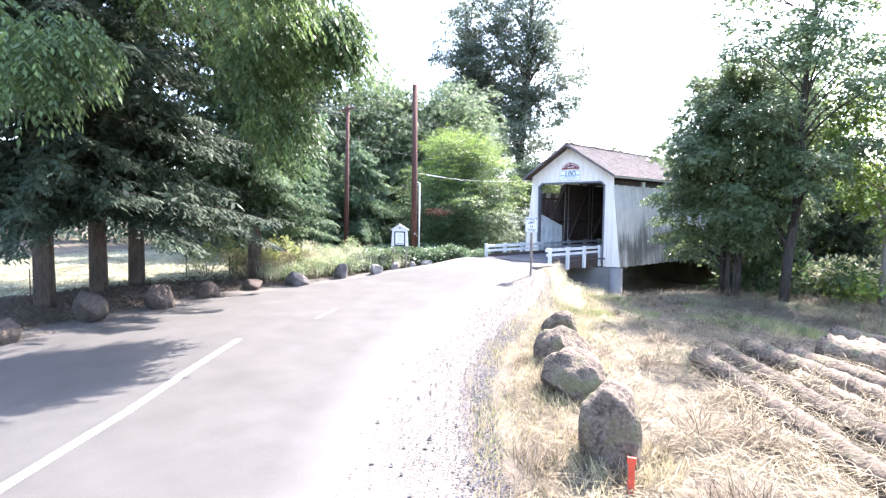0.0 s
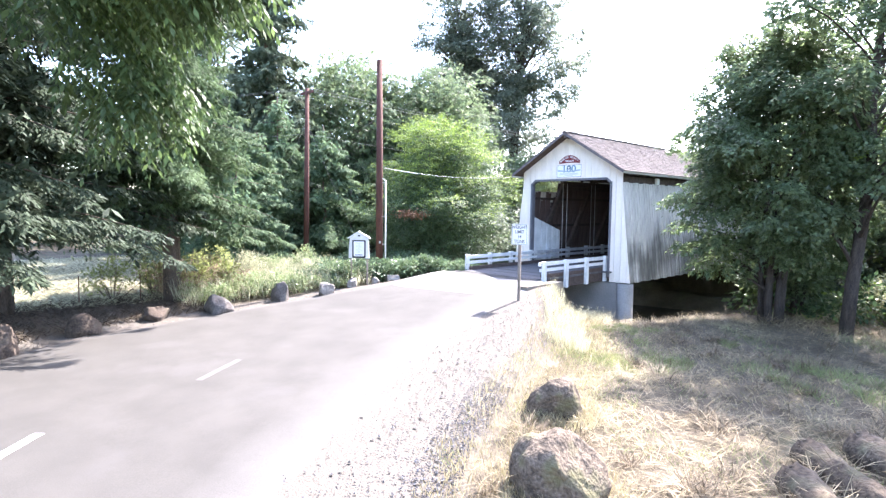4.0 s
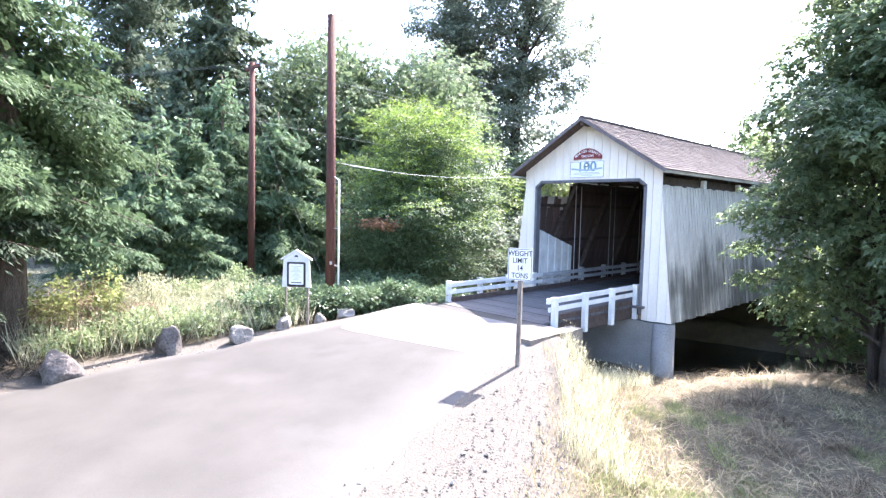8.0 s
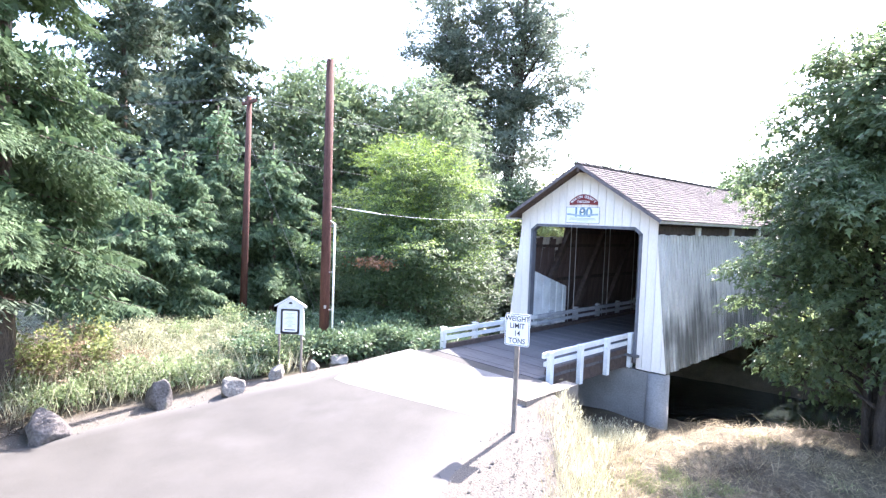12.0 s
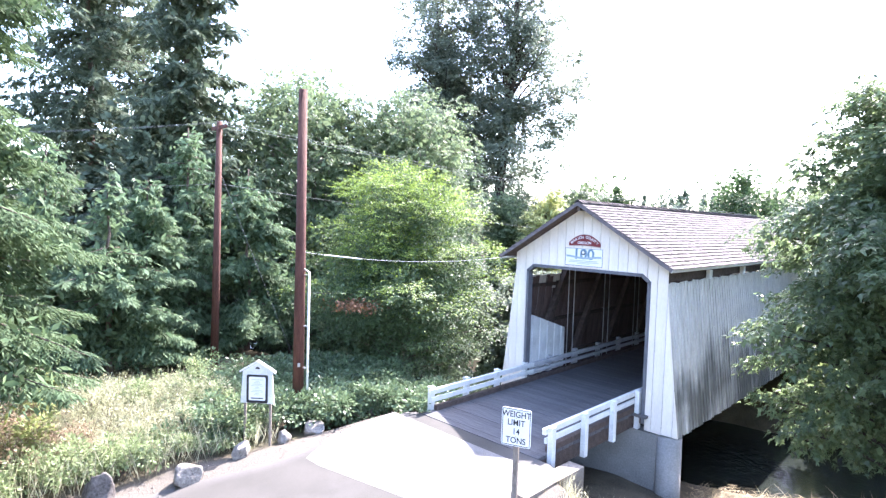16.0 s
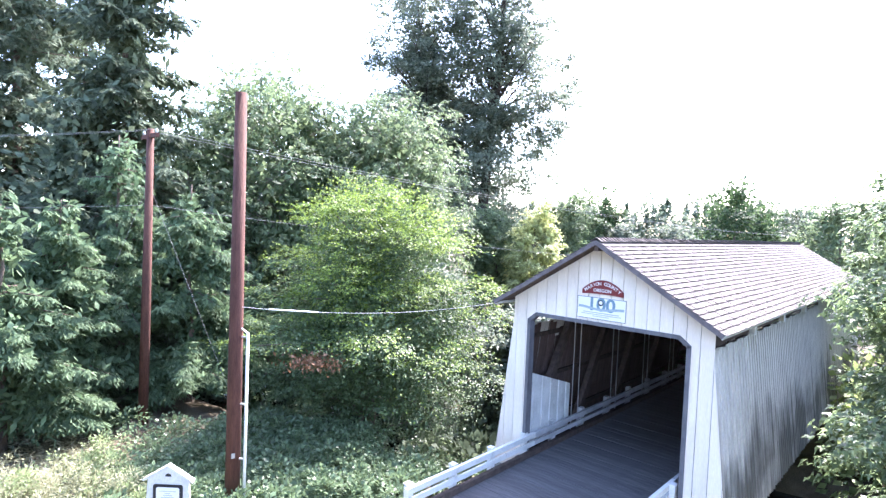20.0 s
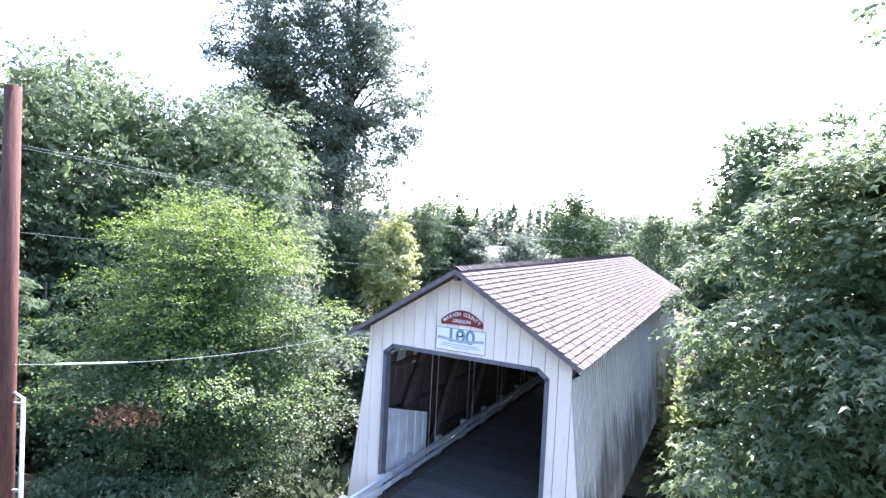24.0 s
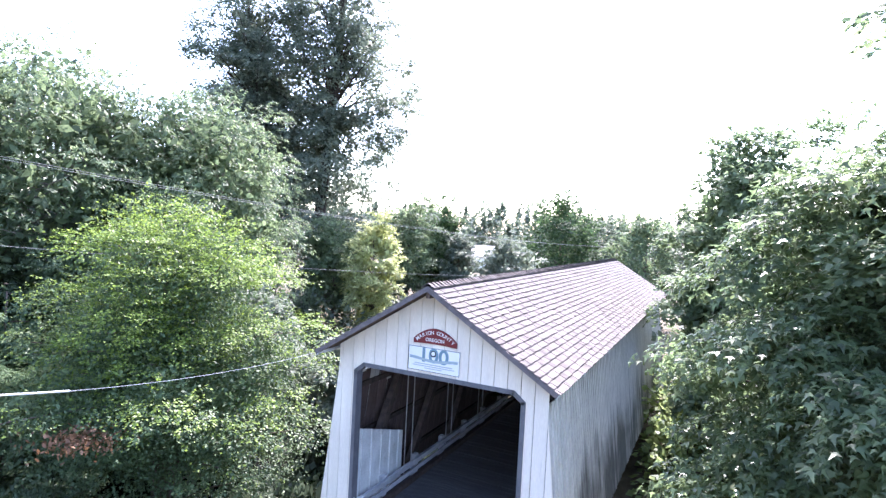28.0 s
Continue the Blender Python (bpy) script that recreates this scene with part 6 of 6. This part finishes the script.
arch = thing("county_sign", (0, -0.02, 0), "dark red arched name board on the gable", "sign")
W2, zb, rise, shoulder_h = 0.63, 5.47, 0.3, 0.13
top = [(-W2 + 2 * W2 * i / 16, 0, zb + shoulder_h + rise * (1 - (2 * i / 16 - 1) ** 2)) for i in range(17)]
bot = [(W2 - 2 * W2 * i / 8, 0, zb + 0.03 * (1 - (2 * i / 8 - 1) ** 2)) for i in range(9)]
part("board", Shape().slab(top + bot, (0, -0.03, 0)), M_RED, arch)
for i, ch in enumerate("MARION COUNTY"):
    u = (i - 6) / 6.0
    x = 0.51 * u
    z = zb + shoulder_h + rise * (1 - (x / W2) ** 2) - 0.105
    slope_a = math.atan(-2 * rise * x / W2 ** 2)
    if ch != " ":
        letters(ch, 0.135, Matrix.Translation((x, -0.0335, z)) @ Matrix.Rotation(-slope_a, 4, "Y") @ FRONT, M_SIGN, arch, "letter")
letters("OREGON", 0.13, Matrix.Translation((0, -0.0335, zb + 0.125)) @ FRONT, M_SIGN, arch)

ban = thing("centenary_banner", (0, -0.02, 0), "white banner with blue numerals above the opening", "banner")
part("sheet", Shape().slab([Vector(p) + Vector((-0.02, 0, 5.075)) for p in rounded(1.5, 0.64, 0.02, 0)], (0, -0.022, 0)), M_SIGN, ban)
for z0, z1, x0, x1 in ((4.76, 4.774, -0.77, 0.73), (5.376, 5.39, -0.77, 0.73), (4.774, 5.376, -0.77, -0.758), (4.774, 5.376, 0.718, 0.73)):
    part("border", Shape().box((x0, -0.0265, z0), (x1, -0.0225, z1)), M_TRIM, ban)
letters("100", 0.52, Matrix.Translation((-0.02, -0.0255, 5.17)) @ FRONT @ Matrix.Diagonal((1.12, 1, 1, 1)), M_BLUE, ban, "numerals", 0.022)
part("emblem", Shape().tube([(-0.03, -0.0285, 5.24), (-0.03, -0.031, 5.24)], [0.085, 0.085], 16), M_BLACK, ban)
part("emblem", Shape().tube([(-0.03, -0.0315, 5.25), (-0.03, -0.034, 5.25)], [0.055, 0.055], 12), M_SIGN, ban)
ribbon = [(-0.72 + 1.40 * i / 12, 0, 5.075 + 0.03 * math.cos(2 * math.pi * i / 12)) for i in range(13)]
part("ribbon", Shape().slab([(x, -0.0345, z - 0.035) for x, y, z in ribbon] + [(x, -0.0345, z + 0.035) for x, y, z in ribbon[::-1]], (0, 0.005, 0)), M_RIBBON, ban)
for i, (w, z, h) in enumerate(((1.1, 4.935, 0.026), (1.22, 4.885, 0.022), (0.5, 4.835, 0.022))):
    part("writing_bar", Shape().box((-w / 2 - 0.02, -0.0265, z), (w / 2 - 0.02, -0.0235, z + h)), M_GREYBAR, ban)

# ---- notice board ----
kz = float(ground_z(-4.75, -10.03))
kiosk = thing("notice_board", (-4.75, -10.03, kz + 0.1), "white gabled notice board with a black-framed notice", "notice board", turn=42)
for x in (-0.38, 0.38):
    part("post", Shape().box((x - 0.032, 0.0, -0.2), (x + 0.032, 0.06, 1.5)), M_PALEBARK, kiosk)
part("panel", Shape().slab([(-0.5, -0.03, 1.25), (0.5, -0.03, 1.25), (0.44, -0.03, 2.2), (0.0, -0.03, 2.46), (-0.44, -0.03, 2.2)], (0, 0.05, 0)), M_WHITE, kiosk)
for s in (-1, 1):
    part("roof_trim", Shape().slab([(0, -0.07, 2.47), (s * 0.53, -0.07, 2.16), (s * 0.53, -0.07, 2.21), (0, -0.07, 2.53)], (0, 0.13, 0)), M_WHITE, kiosk)
part("vent", Shape().slab([(-0.07, -0.034, 2.27), (0.07, -0.034, 2.27), (0.05, -0.034, 2.32), (0, -0.034, 2.34), (-0.05, -0.034, 2.32)], (0, 0.003, 0)), M_BLACK, kiosk)
part("frame", Shape().slab([Vector(p) + Vector((0, 0, 1.68)) for p in rounded(0.64, 0.84, 0.05, -0.045)], (0, 0.012, 0)), M_BLACK, kiosk, "black frame")
notice = part("notice", Shape().slab([Vector(p) + Vector((0, 0, 1.69)) for p in rounded(0.5, 0.7, 0.04, -0.05)], (0, 0.004, 0)), M_SIGN, kiosk, "white printed notice")
for i in range(11):
    w = 0.36 - 0.08 * ((i * 7) % 4)
    part("writing_bar", Shape().box((-w / 2, -0.0535, 1.95 - i * 0.045), (w / 2, -0.0505, 1.962 - i * 0.045)), M_GREYBAR, notice)
part("writing_bar", Shape().box((-0.18, -0.0535, 1.39), (0.18, -0.0505, 1.42)), M_BLACK, notice)

# ---- fence on the meadow side ----
fence = thing("wire_fence", (0, 0, 0), "rusty steel post and wire fence along the meadow", "fence")
fp = [(-7.6, -29.2), (-7.8, -27.0), (-8.1, -24.8), (-8.3, -22.6), (-8.9, -20.5), (-8.9, -18.3), (-9.2, -15.6), (-9.6, -13.2)]
for i, (x, y) in enumerate(fp):
    z = float(ground_z(x, y))
    part("post", Shape().tube([(x, y, z - 0.2), (x + 0.02, y, z + 1.15)], [0.025, 0.022], 6), M_RUST, fence)
for h in (0.35, 0.7, 1.05):
    part("strand", Shape().tube([(x, y, float(ground_z(x, y)) + h) for x, y in fp], [0.004] * len(fp), 4), M_RUST, fence)

# ---- beyond the bridge ----
shed = thing("shed", (6.2, 38, float(ground_z(6.2, 38))), "small shed with a pale roof beyond the bridge", "shed")
part("walls", Shape().box((-2, -1.5, -0.2), (2, 1.5, 2.0)), M_TIMBER, shed)
part("roof", Shape().slab([(-2.4, -1.9, 2.0), (2.4, -1.9, 2.0), (2.4, 0, 3.0), (-2.4, 0, 3.0)], (0, 0, 0.08)).slab([(-2.4, 0, 3.0), (2.4, 0, 3.0), (2.4, 1.9, 2.0), (-2.4, 1.9, 2.0)], (0, 0, 0.08)), M_CONCRETE, shed, "pale roof")
house = thing("house", (-36.1, 98.4, float(ground_z(-36.1, 98.4))), "distant white house among trees", "house")
part("walls", Shape().box((-5, -4, -0.5), (5, 4, 3.2)), M_WHITE, house)
part("roof", Shape().slab([(-5.5, -4.5, 3.1), (5.5, -4.5, 3.1), (5.5, 0, 5.4), (-5.5, 0, 5.4)], (0, 0, 0.15)).slab([(-5.5, 0, 5.4), (5.5, 0, 5.4), (5.5, 4.5, 3.1), (-5.5, 4.5, 3.1)], (0, 0, 0.15)), M_CONCRETE, house, "pale grey roof")
for x in (-3, 0, 3):
    part("window", Shape().box((x - 0.5, -4.05, 1.0), (x + 0.5, -4.0, 2.2)), M_BLACK, house)
